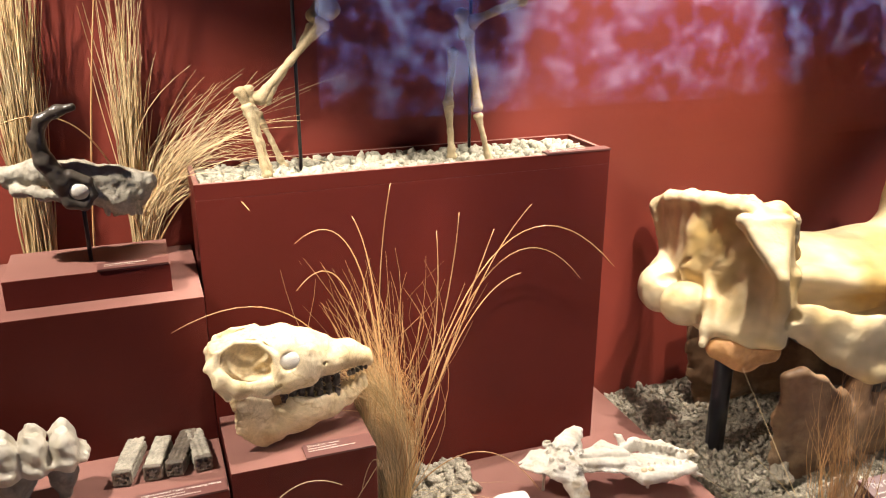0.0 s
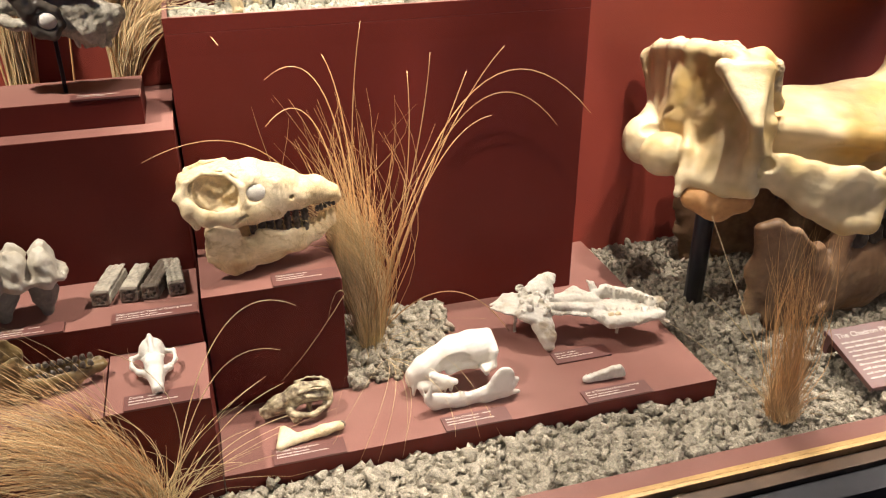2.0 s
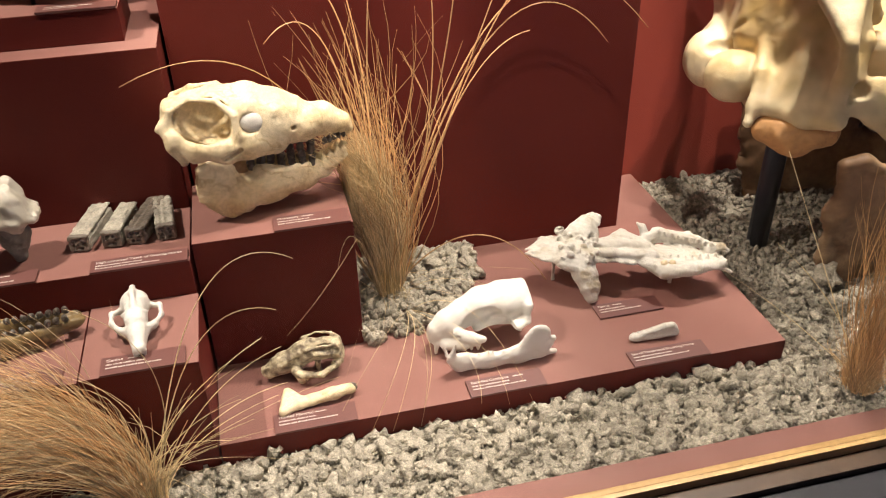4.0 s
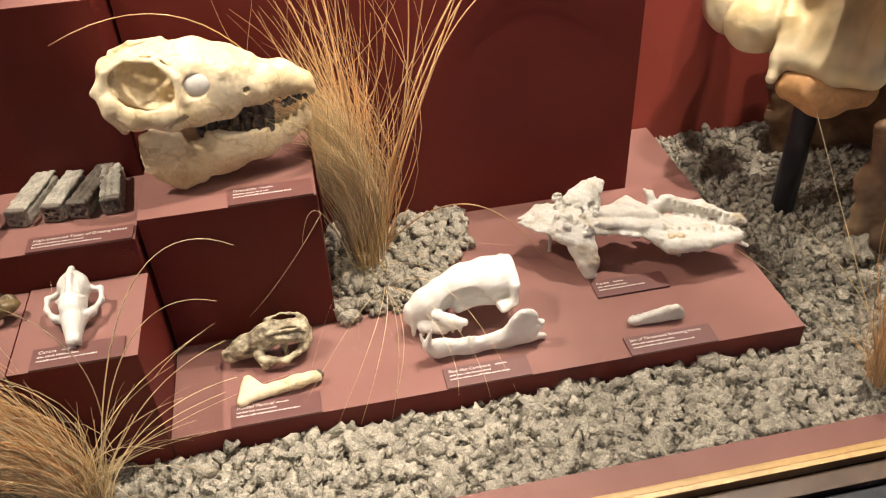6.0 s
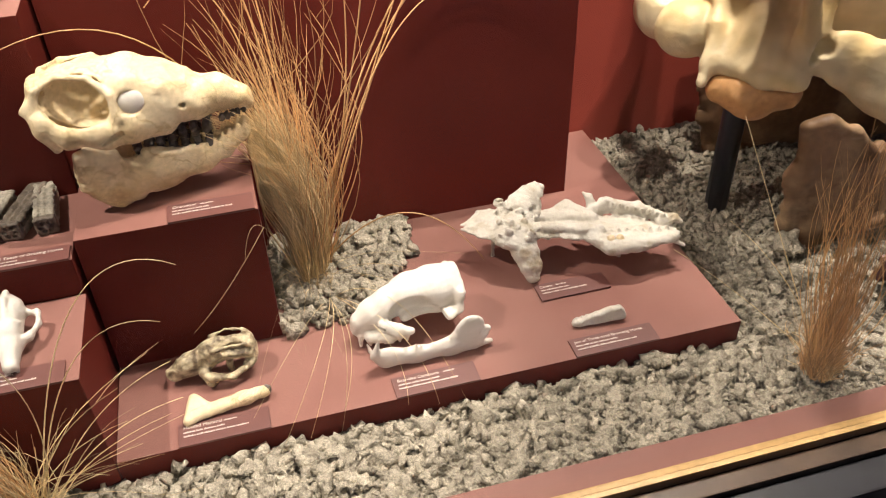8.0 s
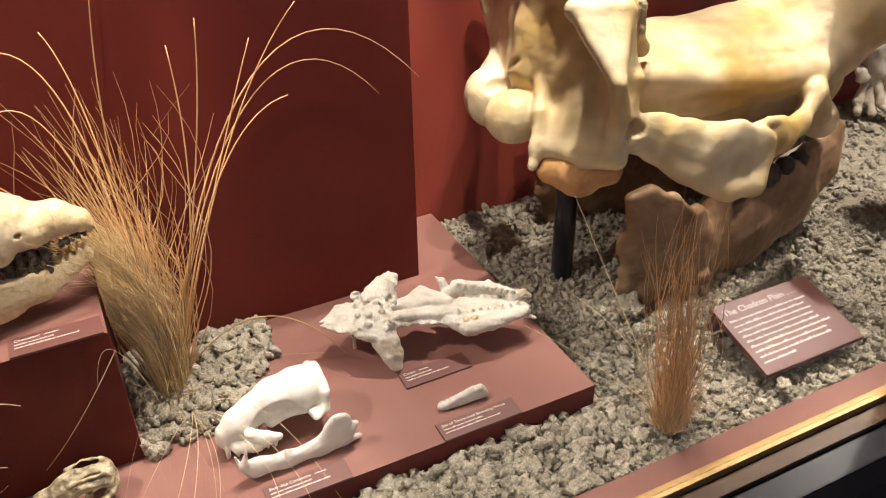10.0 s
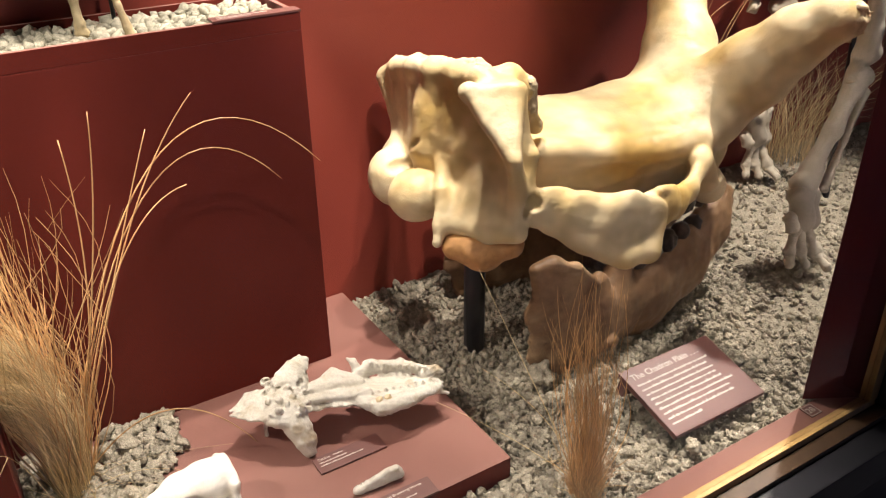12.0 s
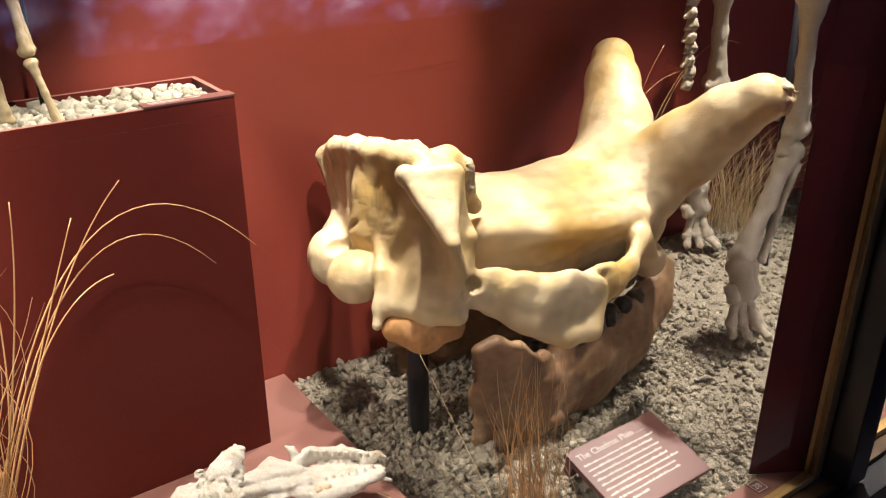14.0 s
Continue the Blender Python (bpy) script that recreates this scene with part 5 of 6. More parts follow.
def bars(parent, x, y, z, widths, height):
    """A line of writing too small to read: a row of plain bars."""
    bm = bmesh.new()
    rr = random.Random(len(widths) + int(x * 1000) + int(abs(y) * 7000))
    for w in widths:
        end = x + w
        while x < end - height * 0.3:
            lw = height * rr.uniform(0.34, 0.62)
            lh = height * rr.choice((0.66, 0.66, 0.7, 1.0))
            q = bmesh.ops.create_cube(bm, size=1)
            for v in q["verts"]:
                v.co = Vector((x + lw / 2 + v.co.x * lw, y - height / 2 + lh / 2 + v.co.y * lh, z + v.co.z * 0.0003))
            x += lw + height * 0.16
        x += height * 0.42
    return part("small_print", bm, INK, parent)


def label(words, x, y, z, width, depth, lines, tail=0.0, turn=0.0):
    """A thin card with a title and lines of small print, its lower left corner at x, y."""
    ob = thing("label_card", "thin maroon label card with white lettering", "label", pose(x, y, z, 0, 0, turn), "specimen labels")
    card = part("card", box_bm(0, width, 0, depth, -0.0005, 0.0035, 0.0005), LABEL, ob)
    top = depth - 0.012
    lettering(words, 0.0088, card, 0.008, top, 0.0037)
    if tail:
        bars(card, 0.008 + tail, top + 0.0025, 0.0038, [0.020], 0.0030)
    rr = random.Random(words)
    for i in range(lines):
        ww, n = [], 0.0
        while n < width * (0.55 + 0.25 * (i > 0)) - 0.012:
            w = rr.uniform(0.008, 0.020)
            ww.append(w)
            n += w + 0.003
        bars(card, 0.008, top - 0.0065 - 0.0078 * i, 0.0038, ww, 0.0032)
    return ob


label("Hoofed Mammal", 0.094, 0.9985, 0.578, 0.140, 0.045, 2, 0.062)
label("Bear-like Carnivore", 0.434, 0.9985, 0.578, 0.140, 0.044, 2, 0.078)
label("Jaw of Three-toed Browsing Horse", 0.743, 0.9985, 0.578, 0.152, 0.042, 2)
label("Canine", 0.738, 1.148, 0.578, 0.135, 0.044, 2, 0.032)
label("Oreodont", 0.141, 1.2015, 0.848, 0.132, 0.046, 2, 0.042)
label("High-crowned Teeth of Grazing Horse", -0.162, 1.1855, 0.827, 0.156, 0.036, 2)
label("Canine", -0.145, 0.9985, 0.761, 0.126, 0.042, 2, 0.032)
label("Jaw of Hoofed Mammal", -0.330, 0.9985, 0.758, 0.130, 0.042, 2)
label("Mastodont Tooth", -0.385, 1.1855, 0.827, 0.140, 0.036, 2, 0.07)
small = thing("label_card", "thin maroon label card with faded lettering", "label", pose(-0.185, 1.4205, 1.188), "specimen labels")
part("card", box_bm(0, 0.126, 0, 0.034, -0.0005, 0.0035, 0.0005), LABEL, small)
bars(small, 0.012, 0.022, 0.0038, [0.012, 0.020, 0.016, 0.024], 0.004)
bars(small, 0.012, 0.014, 0.0038, [0.016, 0.012, 0.022], 0.003)
small = thing("label_card", "thin maroon label card on the tray rim", "label", pose(0.755, 1.4685, 1.3225), "specimen labels")
part("card", box_bm(0, 0.160, 0, 0.030, -0.0005, 0.0035, 0.0005), LABEL, small)
bars(small, 0.012, 0.020, 0.0038, [0.020, 0.026, 0.018, 0.024], 0.004)
bars(small, 0.012, 0.012, 0.0038, [0.018, 0.012, 0.026], 0.003)

sign = thing("text_panel", "tilted maroon text panel with white lettering on the soil", "sign", pose(1.349, 0.876, 0.566, 14.5, 0, -0.5))
part("board", box_bm(0, 0.250, 0, 0.172, 0.0, 0.013, 0.002), LABEL, sign)
part("back_edge", box_bm(0.01, 0.24, 0.150, 0.170, -0.045, -0.0005, 0.001), LABEL, sign)
lettering("The Chadron Plain . . .", 0.0205, sign, 0.014, 0.142, 0.0132)
rr = random.Random(3)
for i in range(9):
    ww, n = [], 0.0
    limit = 0.085 if i == 8 else rr.uniform(0.198, 0.216)
    while n < limit - 0.01:
        w = rr.uniform(0.008, 0.028)
        ww.append(w)
        n += w + 0.0045
    bars(sign, 0.014, 0.128 - 0.0128 * i, 0.0135, ww, 0.0056)

tag = thing("number_tag", "small maroon numbered tag with a white border", "tag", pose(1.640, 0.784, 0.5525, 0, 0, -2))
part("card", box_bm(0, 0.031, 0, 0.031, 0, 0.002, 0.0004), LABEL, tag)
for x0, x1, y0, y1 in ((0.001, 0.030, 0.001, 0.0022), (0.001, 0.030, 0.0288, 0.030), (0.001, 0.0022, 0.0022, 0.0288), (0.0288, 0.030, 0.0022, 0.0288)):
    part("border", box_bm(x0, x1, y0, y1, 0.0021, 0.0024, 0), INK, tag)
lettering("28", 0.020, tag, 0.0045, 0.009, 0.0023)

# ---- dry grass ----


def blades(name, mat, base, n, spread, height, lean, droop, seed, thick=0.0011, fan=0.5, sides=3, steps=12, power=1.7, block=None, shortest=0.55, wobble=0.035):
    """One mesh of thin bent blades that rise from a clump: lean is the mean sideways pull, fan its spread."""
    r = np.random.RandomState(seed)
    VV, FF, at = [], [], 0
    ts = np.linspace(0, 1, steps)
    for _ in range(n):
        a, q = r.uniform(0, 6.28), spread * math.sqrt(r.random_sample())
        p0 = np.array(base) + (q * math.cos(a), q * math.sin(a), 0)
        h = height * r.uniform(shortest, 1.15)
        side = np.array(lean) * r.uniform(0.5, 1.3) + r.normal(size=2) * fan
        d = droop * r.uniform(0.3, 1.5)
        wob, ph = r.normal(size=2) * wobble, r.uniform(0, 6.28)
        x = p0[0] + h * (side[0] * ts ** power + wob[0] * (np.sin(ts * 5 + ph) - math.sin(ph)))
        y = p0[1] + h * (side[1] * ts ** power + wob[1] * (np.sin(ts * 4 + ph) - math.sin(ph)))
        z = p0[2] + h * (ts - d * ts ** 2.6)
        z = np.maximum(z, p0[2] + 0.004)
        y = np.clip(y, 0.79, 1.69)
        if block is not None:
            x = np.where((z < block[1]) & (x < block[0]), block[0] + 0.004 * r.random_sample(), x)
        P = np.stack([x, y, z], 1)
        T = np.gradient(P, axis=0)
        T /= np.linalg.norm(T, axis=1)[:, None] + 1e-9
        A = np.cross(T, [0.3, 0.9, 0.2])
        A /= np.linalg.norm(A, axis=1)[:, None] + 1e-9
        B = np.cross(T, A)
        rad = thick * r.uniform(0.6, 1.3) * (1 - 0.75 * ts)[:, None]
        ring = [P + rad * (math.cos(w) * A + 0.6 * math.sin(w) * B) for w in np.arange(sides) * 2 * math.pi / sides]
        V = np.stack(ring, 1).reshape(-1, 3)
        i = np.arange(steps - 1)[:, None] * sides + np.arange(sides)[None]
        j = np.arange(steps - 1)[:, None] * sides + (np.arange(sides)[None] + 1) % sides
        FF.append(np.stack([i, j, j + sides, i + sides], -1).reshape(-1, 4) + at)
        VV.append(V)
        at += len(V)
    return mesh_data(name, np.concatenate(VV), np.concatenate(FF), mat, True)


def stalks(name, mat, curves, thick=0.0012, seed=1):
    """A few long single blades, each a smooth bow: foot, top, tip."""
    VV, FF, at = [], [], 0
    for foot, mid, tip in curves:
        foot, mid, tip = (np.array(q, float) for q in (foot, mid, tip))
        ctrl = 2 * mid - 0.5 * (foot + tip)
        t = np.linspace(0, 1, 22)[:, None]
        P = (1 - t) ** 2 * foot + 2 * t * (1 - t) * ctrl + t ** 2 * tip
        V, F = tube(P, [thick * (1.0 - 0.55 * i / 21) for i in range(22)], 4)
        VV.append(np.array(V))
        FF += [tuple(q + at for q in f) for f in F]
        at += len(V)
    return mesh_data(name, np.concatenate(VV), FF, mat, True)


tuft = thing("grass_tuft", "tall dry straw-coloured grass tuft in the soil heap", "grass")
piece("dense_blades", blades("dense_blades", STRAW, (0.356, 1.345, 0.575), 1000, 0.026, 0.35, (-0.12, -0.02), 0.10, 1, 0.0012, 0.045, power=2.2, wobble=0.022, block=(0.281, 0.87)), tuft)
piece("arched_blades", blades("arched_blades", STRAW_PALE, (0.356, 1.340, 0.575), 900, 0.026, 0.42, (-0.26, -0.03), 0.20, 2, 0.0013, 0.060, power=2.8, wobble=0.030, block=(0.281, 0.93), shortest=0.70), tuft)
piece("tall_blades", blades("tall_blades", STRAW_RED, (0.362, 1.362, 0.575), 170, 0.030, 0.58, (-0.05, 0.03), 0.12, 3, 0.0015, 0.13, power=1.8, wobble=0.050, block=(0.281, 0.87)), tuft)
piece("fallen_blades", blades("fallen_blades", STRAW_PALE, (0.360, 1.300, 0.590), 26, 0.026, 0.22, (0.10, -0.70), 0.98, 4, 0.0006, 0.45, wobble=0.10), tuft)
piece("long_stalks", stalks("long_stalks", STRAW_RED, [
    ((0.36, 1.37, 0.58), (0.605, 1.40, 1.135), (0.888, 1.380, 1.076)),
    ((0.36, 1.37, 0.58), (0.585, 1.40, 1.085), (0.826, 1.42, 1.041)),
    ((0.37, 1.36, 0.58), (0.525, 1.38, 1.00), (0.676, 1.38, 1.242)),
    ((0.37, 1.36, 0.58), (0.495, 1.34, 0.97), (0.633, 1.33, 1.111)),
    ((0.36, 1.36, 0.58), (0.47, 1.38, 0.97), (0.52, 1.40, 1.235)),
    ((0.36, 1.36, 0.58), (0.50, 1.38, 0.95), (0.60, 1.40, 1.19)),
    ((0.35, 1.37, 0.58), (0.35, 1.43, 0.98), (0.385, 1.44, 1.30)),
    ((0.34, 1.36, 0.58), (0.29, 1.40, 1.06), (0.17, 1.37, 1.12)),
    ((0.34, 1.36, 0.58), (0.31, 1.40, 1.12), (0.18, 1.42, 1.20)),
    ((0.34, 1.36, 0.58), (0.34, 1.40, 1.02), (0.30, 1.43, 1.24)),
    ((0.33, 1.35, 0.58), (0.20, 1.36, 1.03), (-0.07, 1.33, 1.085)),
    ((0.36, 1.36, 0.58), (0.45, 1.38, 0.90), (0.47, 1.40, 1.20)),
    ((0.36, 1.35, 0.58), (0.52, 1.30, 0.72), (0.66, 1.25, 0.62)),
], 0.0020), tuft)
piece("fallen_stalks", stalks("fallen_stalks", STRAW_PALE, [
    ((0.33, 1.24, 0.62), (0.28, 1.195, 0.816), (0.242, 1.19, 0.765)),
    ((0.28, 1.195, 0.816), (0.204, 1.185, 0.714), (0.136, 1.18, 0.641)),
    ((0.37, 1.25, 0.60), (0.33, 1.07, 0.655), (0.25, 0.985, 0.55)),
    ((0.37, 1.25, 0.60), (0.35, 1.07, 0.66), (0.29, 0.985, 0.55)),
    ((0.37, 1.25, 0.60), (0.37, 1.07, 0.64), (0.34, 0.985, 0.55)),
    ((0.37, 1.24, 0.60), (0.38, 1.08, 0.645), (0.35, 1.00, 0.58)),
    ((0.36, 1.24, 0.60), (0.30, 1.10, 0.66), (0.21, 1.02, 0.585)),
    ((0.38, 1.25, 0.60), (0.46, 1.07, 0.65), (0.50, 0.985, 0.56)),
    ((0.38, 1.25, 0.60), (0.47, 1.12, 0.67), (0.55, 0.985, 0.54)),
    ((0.38, 1.25, 0.60), (0.44, 1.08, 0.63), (0.45, 0.99, 0.57)),
], 0.0006), tuft)

tuft = thing("grass_tuft", "upright russet dry grass tuft in the front soil", "grass")
piece("dense_blades", blades("dense_blades", STRAW_RED, (1.134, 0.886, 0.540), 170, 0.020, 0.43, (-0.07, 0.01), 0.06, 5, 0.0011, 0.070, wobble=0.04, shortest=0.35), tuft)
piece("short_blades", blades("short_blades", STRAW_RED, (1.134, 0.886, 0.540), 330, 0.030, 0.13, (-0.02, -0.02), 0.25, 6, 0.0009, 0.20, wobble=0.08, shortest=0.30), tuft)
piece("low_blades", blades("low_blades", STRAW_PALE, (1.134, 0.884, 0.540), 90, 0.028, 0.09, (0.0, -0.10), 0.40, 36, 0.0008, 0.45, wobble=0.10, shortest=0.30), tuft)
piece("long_stalks", stalks("long_stalks", STRAW_PALE, [
    ((1.134, 0.886, 0.55), (1.09, 0.95, 0.68), (0.99, 1.01, 0.80)),
    ((1.134, 0.886, 0.55), (1.10, 1.02, 0.74), (1.073, 1.139, 0.904)),
    ((1.134, 0.886, 0.55), (1.05, 0.98, 0.63), (0.93, 1.06, 0.72)),
    ((1.134, 0.886, 0.55), (1.15, 0.90, 0.72), (1.16, 0.92, 0.86)),
    ((1.134, 0.886, 0.55), (1.19, 0.91, 0.66), (1.26, 0.94, 0.74)),
    ((1.134, 0.886, 0.55), (1.12, 0.90, 0.70), (1.10, 0.92, 0.81)),
], 0.0009), tuft)

tuft = thing("grass_tuft", "sweeping golden dry grass tuft beside the low plinth", "grass")
piece("red_blades", blades("red_blades", STRAW_RED, (-0.128, 0.945, 0.540), 420, 0.026, 0.40, (-0.62, 0.05), 0.36, 27, 0.0011, 0.13), tuft)
piece("dense_blades", blades("dense_blades", STRAW, (-0.128, 0.945, 0.540), 400, 0.026, 0.42, (-0.74, 0.04), 0.42, 7, 0.0011, 0.12, wobble=0.05), tuft)
piece("low_blades", blades("low_blades", STRAW_RED, (-0.132, 0.940, 0.540), 130, 0.026, 0.38, (-0.95, 0.0), 0.66, 8, 0.0011, 0.14), tuft)
piece("long_stalks", stalks("long_stalks", STRAW_PALE, [
    ((-0.10, 0.94, 0.55), (0.02, 0.99, 0.88), (0.163, 1.00, 0.921)),
    ((-0.10, 0.94, 0.55), (0.00, 0.98, 0.80), (0.127, 0.98, 0.849)),
    ((-0.10, 0.94, 0.55), (0.00, 0.96, 0.705), (0.126, 0.97, 0.786)),
    ((-0.10, 0.94, 0.55), (0.00, 0.96, 0.665), (0.128, 0.97, 0.714)),
    ((-0.10, 0.94, 0.55), (-0.06, 0.96, 0.78), (-0.16, 0.99, 0.90)),
], 0.0011), tuft)
piece("loose_blades", blades("loose_blades", STRAW_PALE, (-0.100, 0.940, 0.545), 60, 0.025, 0.26, (0.18, 0.04), 0.35, 9, 0.0012, 0.45), tuft)

tuft = thing("grass_sheaf", "tall golden sheaf of dry grass behind the horned skull", "grass")
piece("dense_blades", blades("dense_blades", STRAW_PALE, (-0.300, 1.655, 1.131), 200, 0.026, 0.66, (0.01, 0.0), 0.05, 10, 0.0024, 0.05, wobble=0.010), tuft)
piece("short_blades", blades("short_blades", STRAW_PALE, (-0.300, 1.650, 1.131), 120, 0.030, 0.36, (0.0, 0.0), 0.05, 11, 0.0026, 0.06, wobble=0.010), tuft)
tuft = thing("grass_sheaf", "golden sheaf of dry grass arching over the tray", "grass")
piece("dense_blades", blades("dense_blades", STRAW_PALE, (-0.105, 1.665, 1.131), 120, 0.018, 0.56, (0.03, 0.0), 0.05, 12, 0.0020, 0.06, wobble=0.010), tuft)
piece("arched_blades", blades("arched_blades", STRAW, (-0.095, 1.660, 1.131), 170, 0.020, 0.44, (0.55, -0.06), 0.42, 13, 0.0015, 0.15), tuft)
piece("long_stalks", stalks("long_stalks", STRAW_RED, [
    ((-0.20, 1.64, 1.14), (-0.16, 1.62, 1.50), (-0.10, 1.60, 1.85)),
    ((-0.10, 1.64, 1.14), (-0.20, 1.58, 1.43), (-0.40, 1.52, 1.40)),
    ((-0.08, 1.64, 1.14), (0.02, 1.60, 1.28), (0.10, 1.44, 1.27)),
], 0.0024), tuft)
tuft = thing("grass_tuft", "thin straw grass tuft by the back wall", "grass")
piece("dense_blades", blades("dense_blades", STRAW, (2.02, 1.62, 0.60), 60, 0.06, 0.42, (0.05, -0.05), 0.25, 14, 0.0011, 0.22), tuft)
piece("long_stalks", stalks("long_stalks", STRAW_RED, [
    ((2.04, 1.61, 0.60), (2.08, 1.60, 1.00), (2.17, 1.58, 1.25)),
    ((2.06, 1.61, 0.60), (2.16, 1.60, 0.98), (2.30, 1.58, 1.20)),
    ((2.02, 1.61, 0.60), (2.06, 1.60, 1.02), (2.25, 1.58, 1.17)),
    ((2.00, 1.61, 0.60), (2.02, 1.61, 1.05), (1.93, 1.60, 1.12)),
    ((2.08, 1.61, 0.60), (2.30, 1.60, 0.95), (2.52, 1.58, 0.98)),
    ((2.08, 1.61, 0.60), (2.26, 1.60, 1.12), (2.50, 1.58, 1.22)),
], 0.0015), tuft)
tuft = thing("grass_tuft", "thin straw grass tuft behind the clawed feet", "grass")
piece("dense_blades", blades("dense_blades", STRAW, (2.62, 1.60, 0.60), 160, 0.09, 0.50, (-0.05, -0.10), 0.30, 15, 0.0012, 0.28), tuft)

# ---- standing leg bones ----


def bone(name, parent, a, b, r, mat, knob=1.5, seed=0, knob_b=None):
    """A limb bone: a slim shaft with swollen ends."""
    a, b = Vector(a), Vector(b)
    lo = [min(p, q) - r * 3 for p, q in zip(a, b)]
    hi = [max(p, q) + r * 3 for p, q in zip(a, b)]
    s = Sculpt(lo, hi, max(0.0016, r * 0.28))
    kb = knob if knob_b is None else knob_b
    m, d = a.lerp(b, 0.5), (b - a)
    s.path([(*a.lerp(b, 0.04), r * knob), (*a.lerp(b, 0.16), r), (*m, r * 0.82), (*a.lerp(b, 0.84), r), (*a.lerp(b, 0.96), r * kb)], r * 0.8)
    side = d.cross(Vector((0.2, 1, 0.1))).normalized() * r
    for p, k in ((a.lerp(b, 0.03), knob), (a.lerp(b, 0.97), kb)):
        s.ball(tuple(p + side * 0.7), r * k * 0.75, r * 0.4)
        s.ball(tuple(p - side * 0.7), r * k * 0.75, r * 0.4)
    s.rough(r * 0.18, r * 4, seed).rough(r * 0.08, r * 1.5, seed + 1)
    return piece(name, s.mesh(name, mat), parent)


legs = thing("leg_skeleton", "slender cream leg bones standing on black rods in the tray", "skeleton")
Z = 1.312
# hind legs
bone("foot_bone", legs, (0.150, 1.520, Z), (0.122, 1.545, 1.458), 0.0075, LEGBONE, 1.25, 1)
bone("foot_bone", legs, (0.158, 1.525, Z), (0.132, 1.548, 1.455), 0.0060, LEGBONE, 1.2, 2)
bone("heel_bone", legs, (0.112, 1.548, 1.485), (0.128, 1.548, 1.440), 0.0085, LEGBONE, 1.2, 3)
bone("heel_bone", legs, (0.128, 1.548, 1.490), (0.136, 1.548, 1.440), 0.0070, LEGBONE, 1.2, 4)
bone("shin_bone", legs, (0.142, 1.550, 1.462), (0.288, 1.556, 1.612), 0.0088, LEGBONE, 1.6, 5)
bone("thigh_bone", legs, (0.300, 1.556, 1.630), (0.262, 1.560, 1.74), 0.0125, LEGBONE, 1.6, 6)
bone("foot_bone", legs, (0.198, 1.592, Z), (0.150, 1.600, 1.430), 0.0065, LEGBONE, 1.2, 7)
bone("shin_bone", legs, (0.165, 1.605, 1.450), (0.275, 1.605, 1.600), 0.0075, LEGBONE, 1.5, 8)
bone("thigh_bone", legs, (0.280, 1.605, 1.615), (0.320, 1.600, 1.74), 0.0110, LEGBONE, 1.6, 9)
# fore legs
bone("foot_bone", legs, (0.628, 1.498, Z), (0.607, 1.515, 1.412), 0.0068, LEGBONE, 1.3, 10)
bone("forearm_bone", legs, (0.606, 1.517, 1.422), (0.592, 1.540, 1.585), 0.0072, LEGBONE, 1.5, 11)
bone("forearm_bone", legs, (0.614, 1.520, 1.425), (0.600, 1.545, 1.570), 0.0045, LEGBONE, 1.2, 12)
bone("elbow_bone", legs, (0.588, 1.545, 1.578), (0.580, 1.548, 1.622), 0.0105, LEGBONE, 1.15, 13)
bone("upper_arm_bone", legs, (0.598, 1.548, 1.602), (0.725, 1.556, 1.650), 0.0095, LEGBONE, 1.5, 14)
bone("foot_bone", legs, (0.563, 1.558, Z), (0.558, 1.565, 1.428), 0.0080, LEGBONE, 1.2, 15)
bone("forearm_bone", legs, (0.557, 1.566, 1.430), (0.570, 1.572, 1.545), 0.0080, LEGBONE, 1.3, 16)
rod("rod", [(0.227, 1.562, 1.300), (0.227, 1.562, 1.80)], 0.0038, BLACK, legs, "black support rod")
rod("rod", [(0.630, 1.622, 1.300), (0.630, 1.622, 1.80)], 0.0038, BLACK, legs, "black support rod")

beast = thing("standing_skeleton", "pale fore legs and clawed feet of a large mounted skeleton", "skeleton")
for i, (fx, fy, fz) in enumerate(((2.105, 1.150, 0.580), (2.425, 1.560, 0.600))):
    bone("wrist_bone", beast, (fx - 0.030, fy + 0.040, fz + 0.200), (fx - 0.005, fy + 0.035, fz + 0.115), 0.026, PALEBONE, 1.10, 20 + i)
    bone("wrist_bone", beast, (fx + 0.014, fy + 0.045, fz + 0.185), (fx + 0.026, fy + 0.035, fz + 0.105), 0.021, PALEBONE, 1.12, 24 + i)
    bone("wrist_bone", beast, (fx - 0.044, fy + 0.030, fz + 0.110), (fx - 0.050, fy + 0.040, fz + 0.135), 0.013, PALEBONE, 1.1, 28 + i)
    for n, (ox, oy) in enumerate(((-0.044, 0.030), (-0.016, 0.005), (0.016, -0.035), (0.036, -0.010))):
        bone("toe_bone", beast, (fx - 0.004 + ox * 0.45, fy + 0.034, fz + 0.108), (fx + ox * 0.9, fy + 0.012 + oy * 0.6, fz + 0.036), 0.0120, PALEBONE, 1.25, 30 + n + 5 * i)
        bone("claw_bone", beast, (fx + ox * 0.9, fy + 0.010 + oy * 0.6, fz + 0.034), (fx + ox * 1.15, fy - 0.016 + oy, fz + 0.008), 0.0105, PALEBONE, 1.2, 40 + n + 5 * i, 0.6)
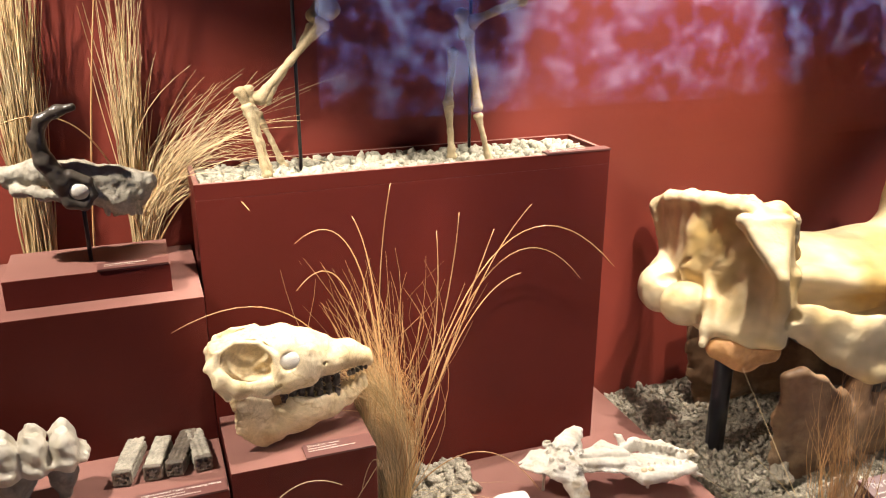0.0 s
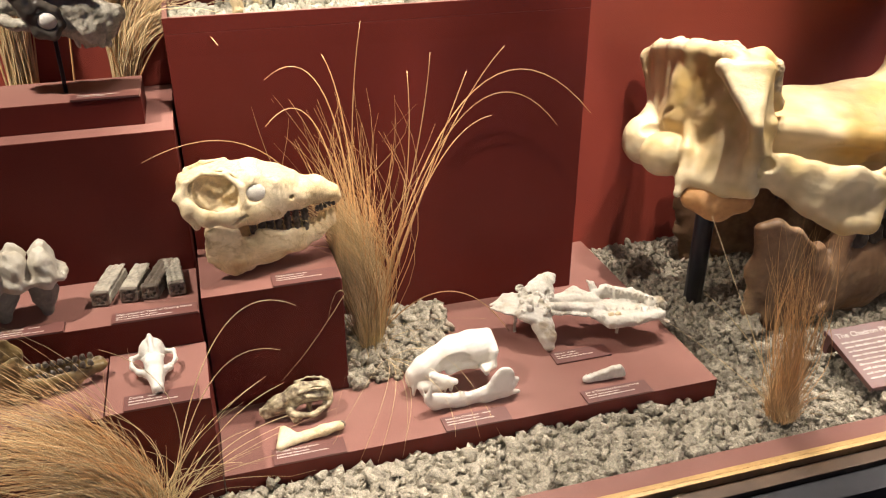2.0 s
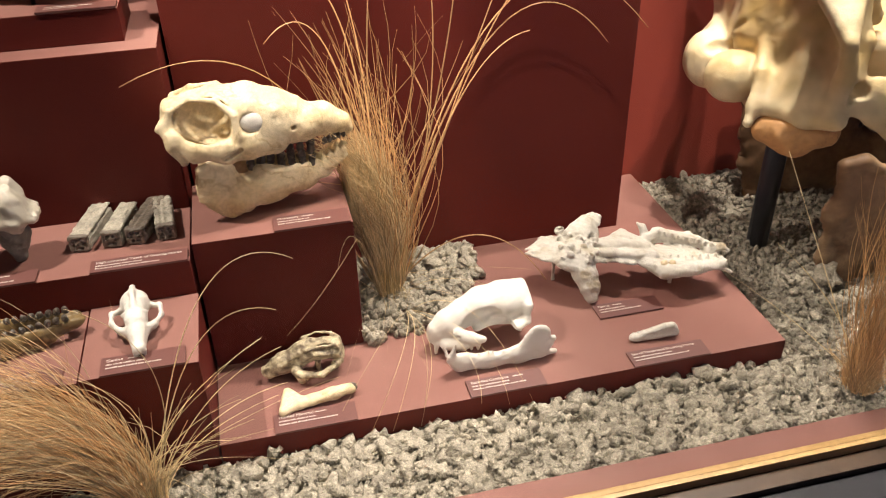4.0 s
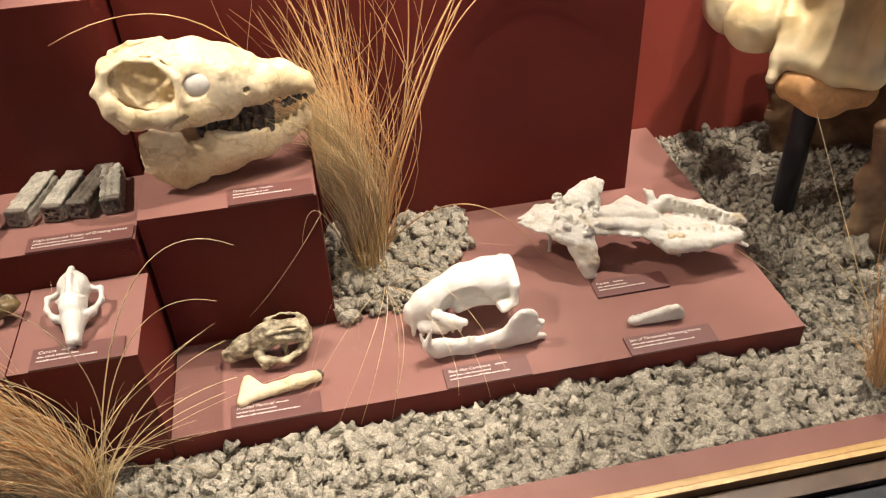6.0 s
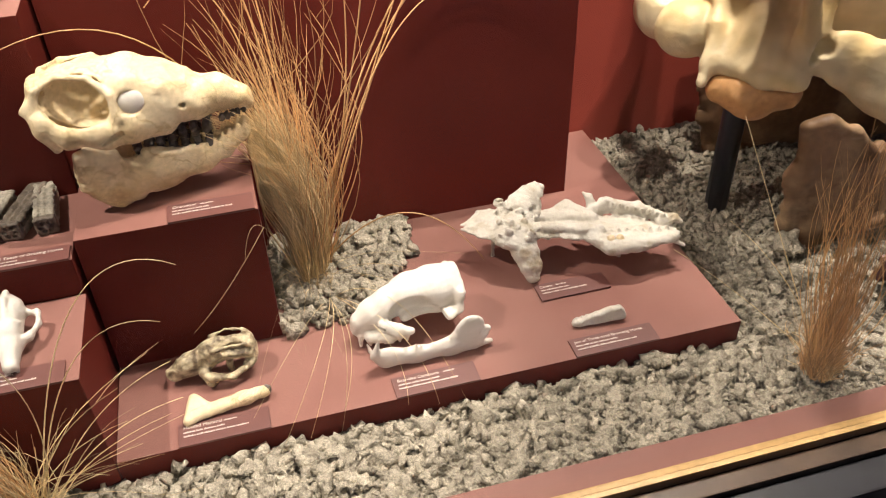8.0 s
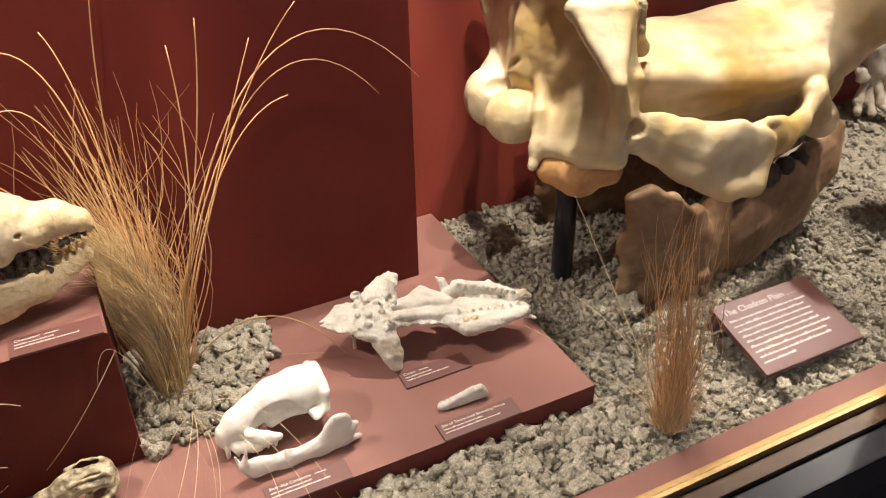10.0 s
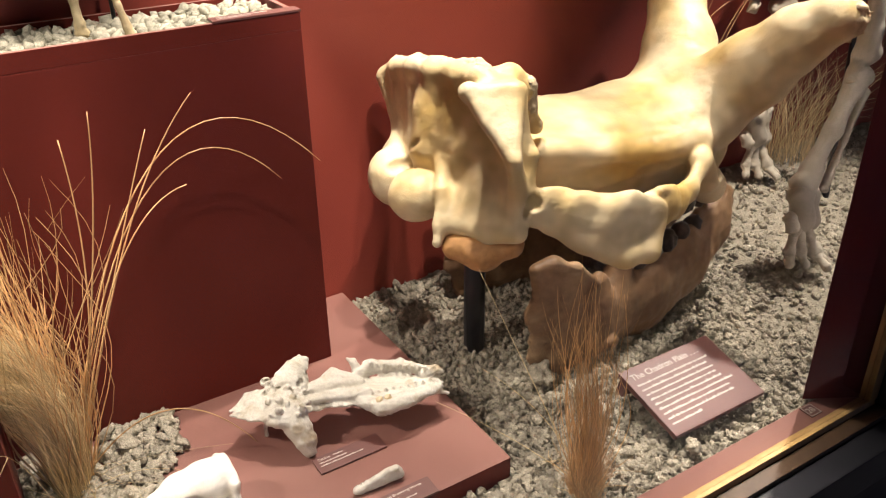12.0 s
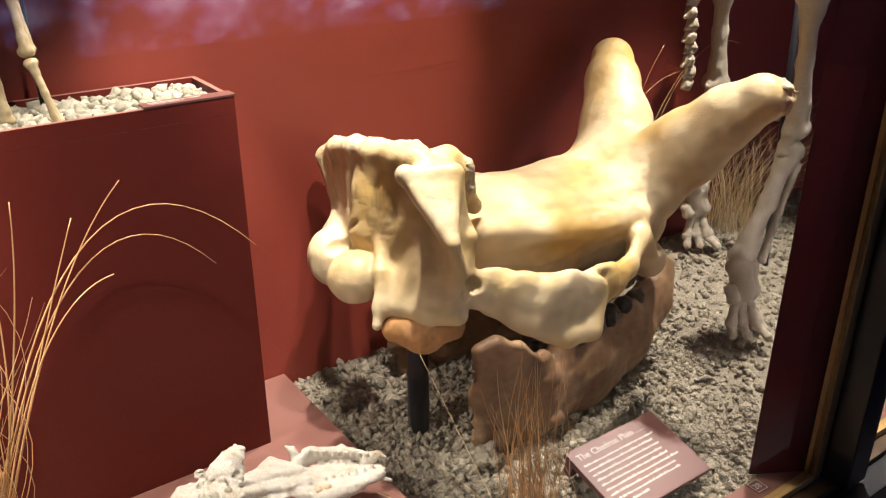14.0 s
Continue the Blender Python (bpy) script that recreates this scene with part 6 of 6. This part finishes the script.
forearms = (((2.085, 1.195, 0.785), (2.245, 1.205, 1.055), (2.150, 1.180, 0.765), (2.262, 1.195, 1.010), (2.245, 1.205, 1.085), (2.205, 1.195, 1.440)),
            ((2.395, 1.600, 0.790), (2.500, 1.610, 1.020), (2.440, 1.590, 0.770), (2.520, 1.600, 0.980), (2.405, 1.570, 1.110), (2.350, 1.550, 1.420)))
for i, (wrist, elbow, low, high, joint, shoulder) in enumerate(forearms):
    bone("forearm_bone", beast, wrist, elbow, 0.024, PALEBONE, 1.45, 50 + i, 1.25)
    bone("forearm_bone", beast, low, high, 0.010, PALEBONE, 1.2, 54 + i)
    bone("upper_arm_bone", beast, joint, shoulder, 0.024, PALEBONE, 1.35, 58 + i, 1.7)
    bone("elbow_bone", beast, Vector(joint) + Vector((-0.020, 0, 0.005)), Vector(joint) + Vector((-0.026, 0.0, -0.050)), 0.016, PALEBONE, 1.15, 62 + i)
bone("upper_arm_bone", beast, (2.500, 1.610, 1.030), (2.400, 1.580, 1.130), 0.022, PALEBONE, 1.3, 66)
rod("rod", [(2.535, 1.40, 0.56), (2.470, 1.40, 1.52)], 0.010, BLACK, beast, "black support rod")
for i in range(9):
    s = Sculpt((-0.035, -0.03, -0.03), (0.035, 0.03, 0.03), 0.004)
    s.ball((0, 0, 0), (0.018, 0.014, 0.018), 0.006).limb((0, 0, 0), (-0.024, 0, -0.010), 0.009, 0.005, 0.006).rough(0.004, 0.02, i)
    piece("breast_bone", s.mesh("breast_bone", PALEBONE), beast, "", pose(2.096 + 0.003 * i + 0.006 * (i % 2), 1.45, 1.42 - 0.030 * i))

for x, y, z, rad, seed, words in ((1.264, 1.176, 0.568, 0.028, 61, "pale lumpy soil rock beside the great jaw"), (1.376, 0.853, 0.556, 0.016, 62, "round grey pebble before the text panel"), (1.30, 1.02, 0.562, 0.017, 63, "pale lumpy soil rock on the gravel")):
    ob = new("soil_rock", scatter("soil_rock", [(0, 0, 0, rad)], GRAVEL, 3, seed, 0.24))
    ob.matrix_world = pose(x, y, z)
    tagged(ob, words, "rock")
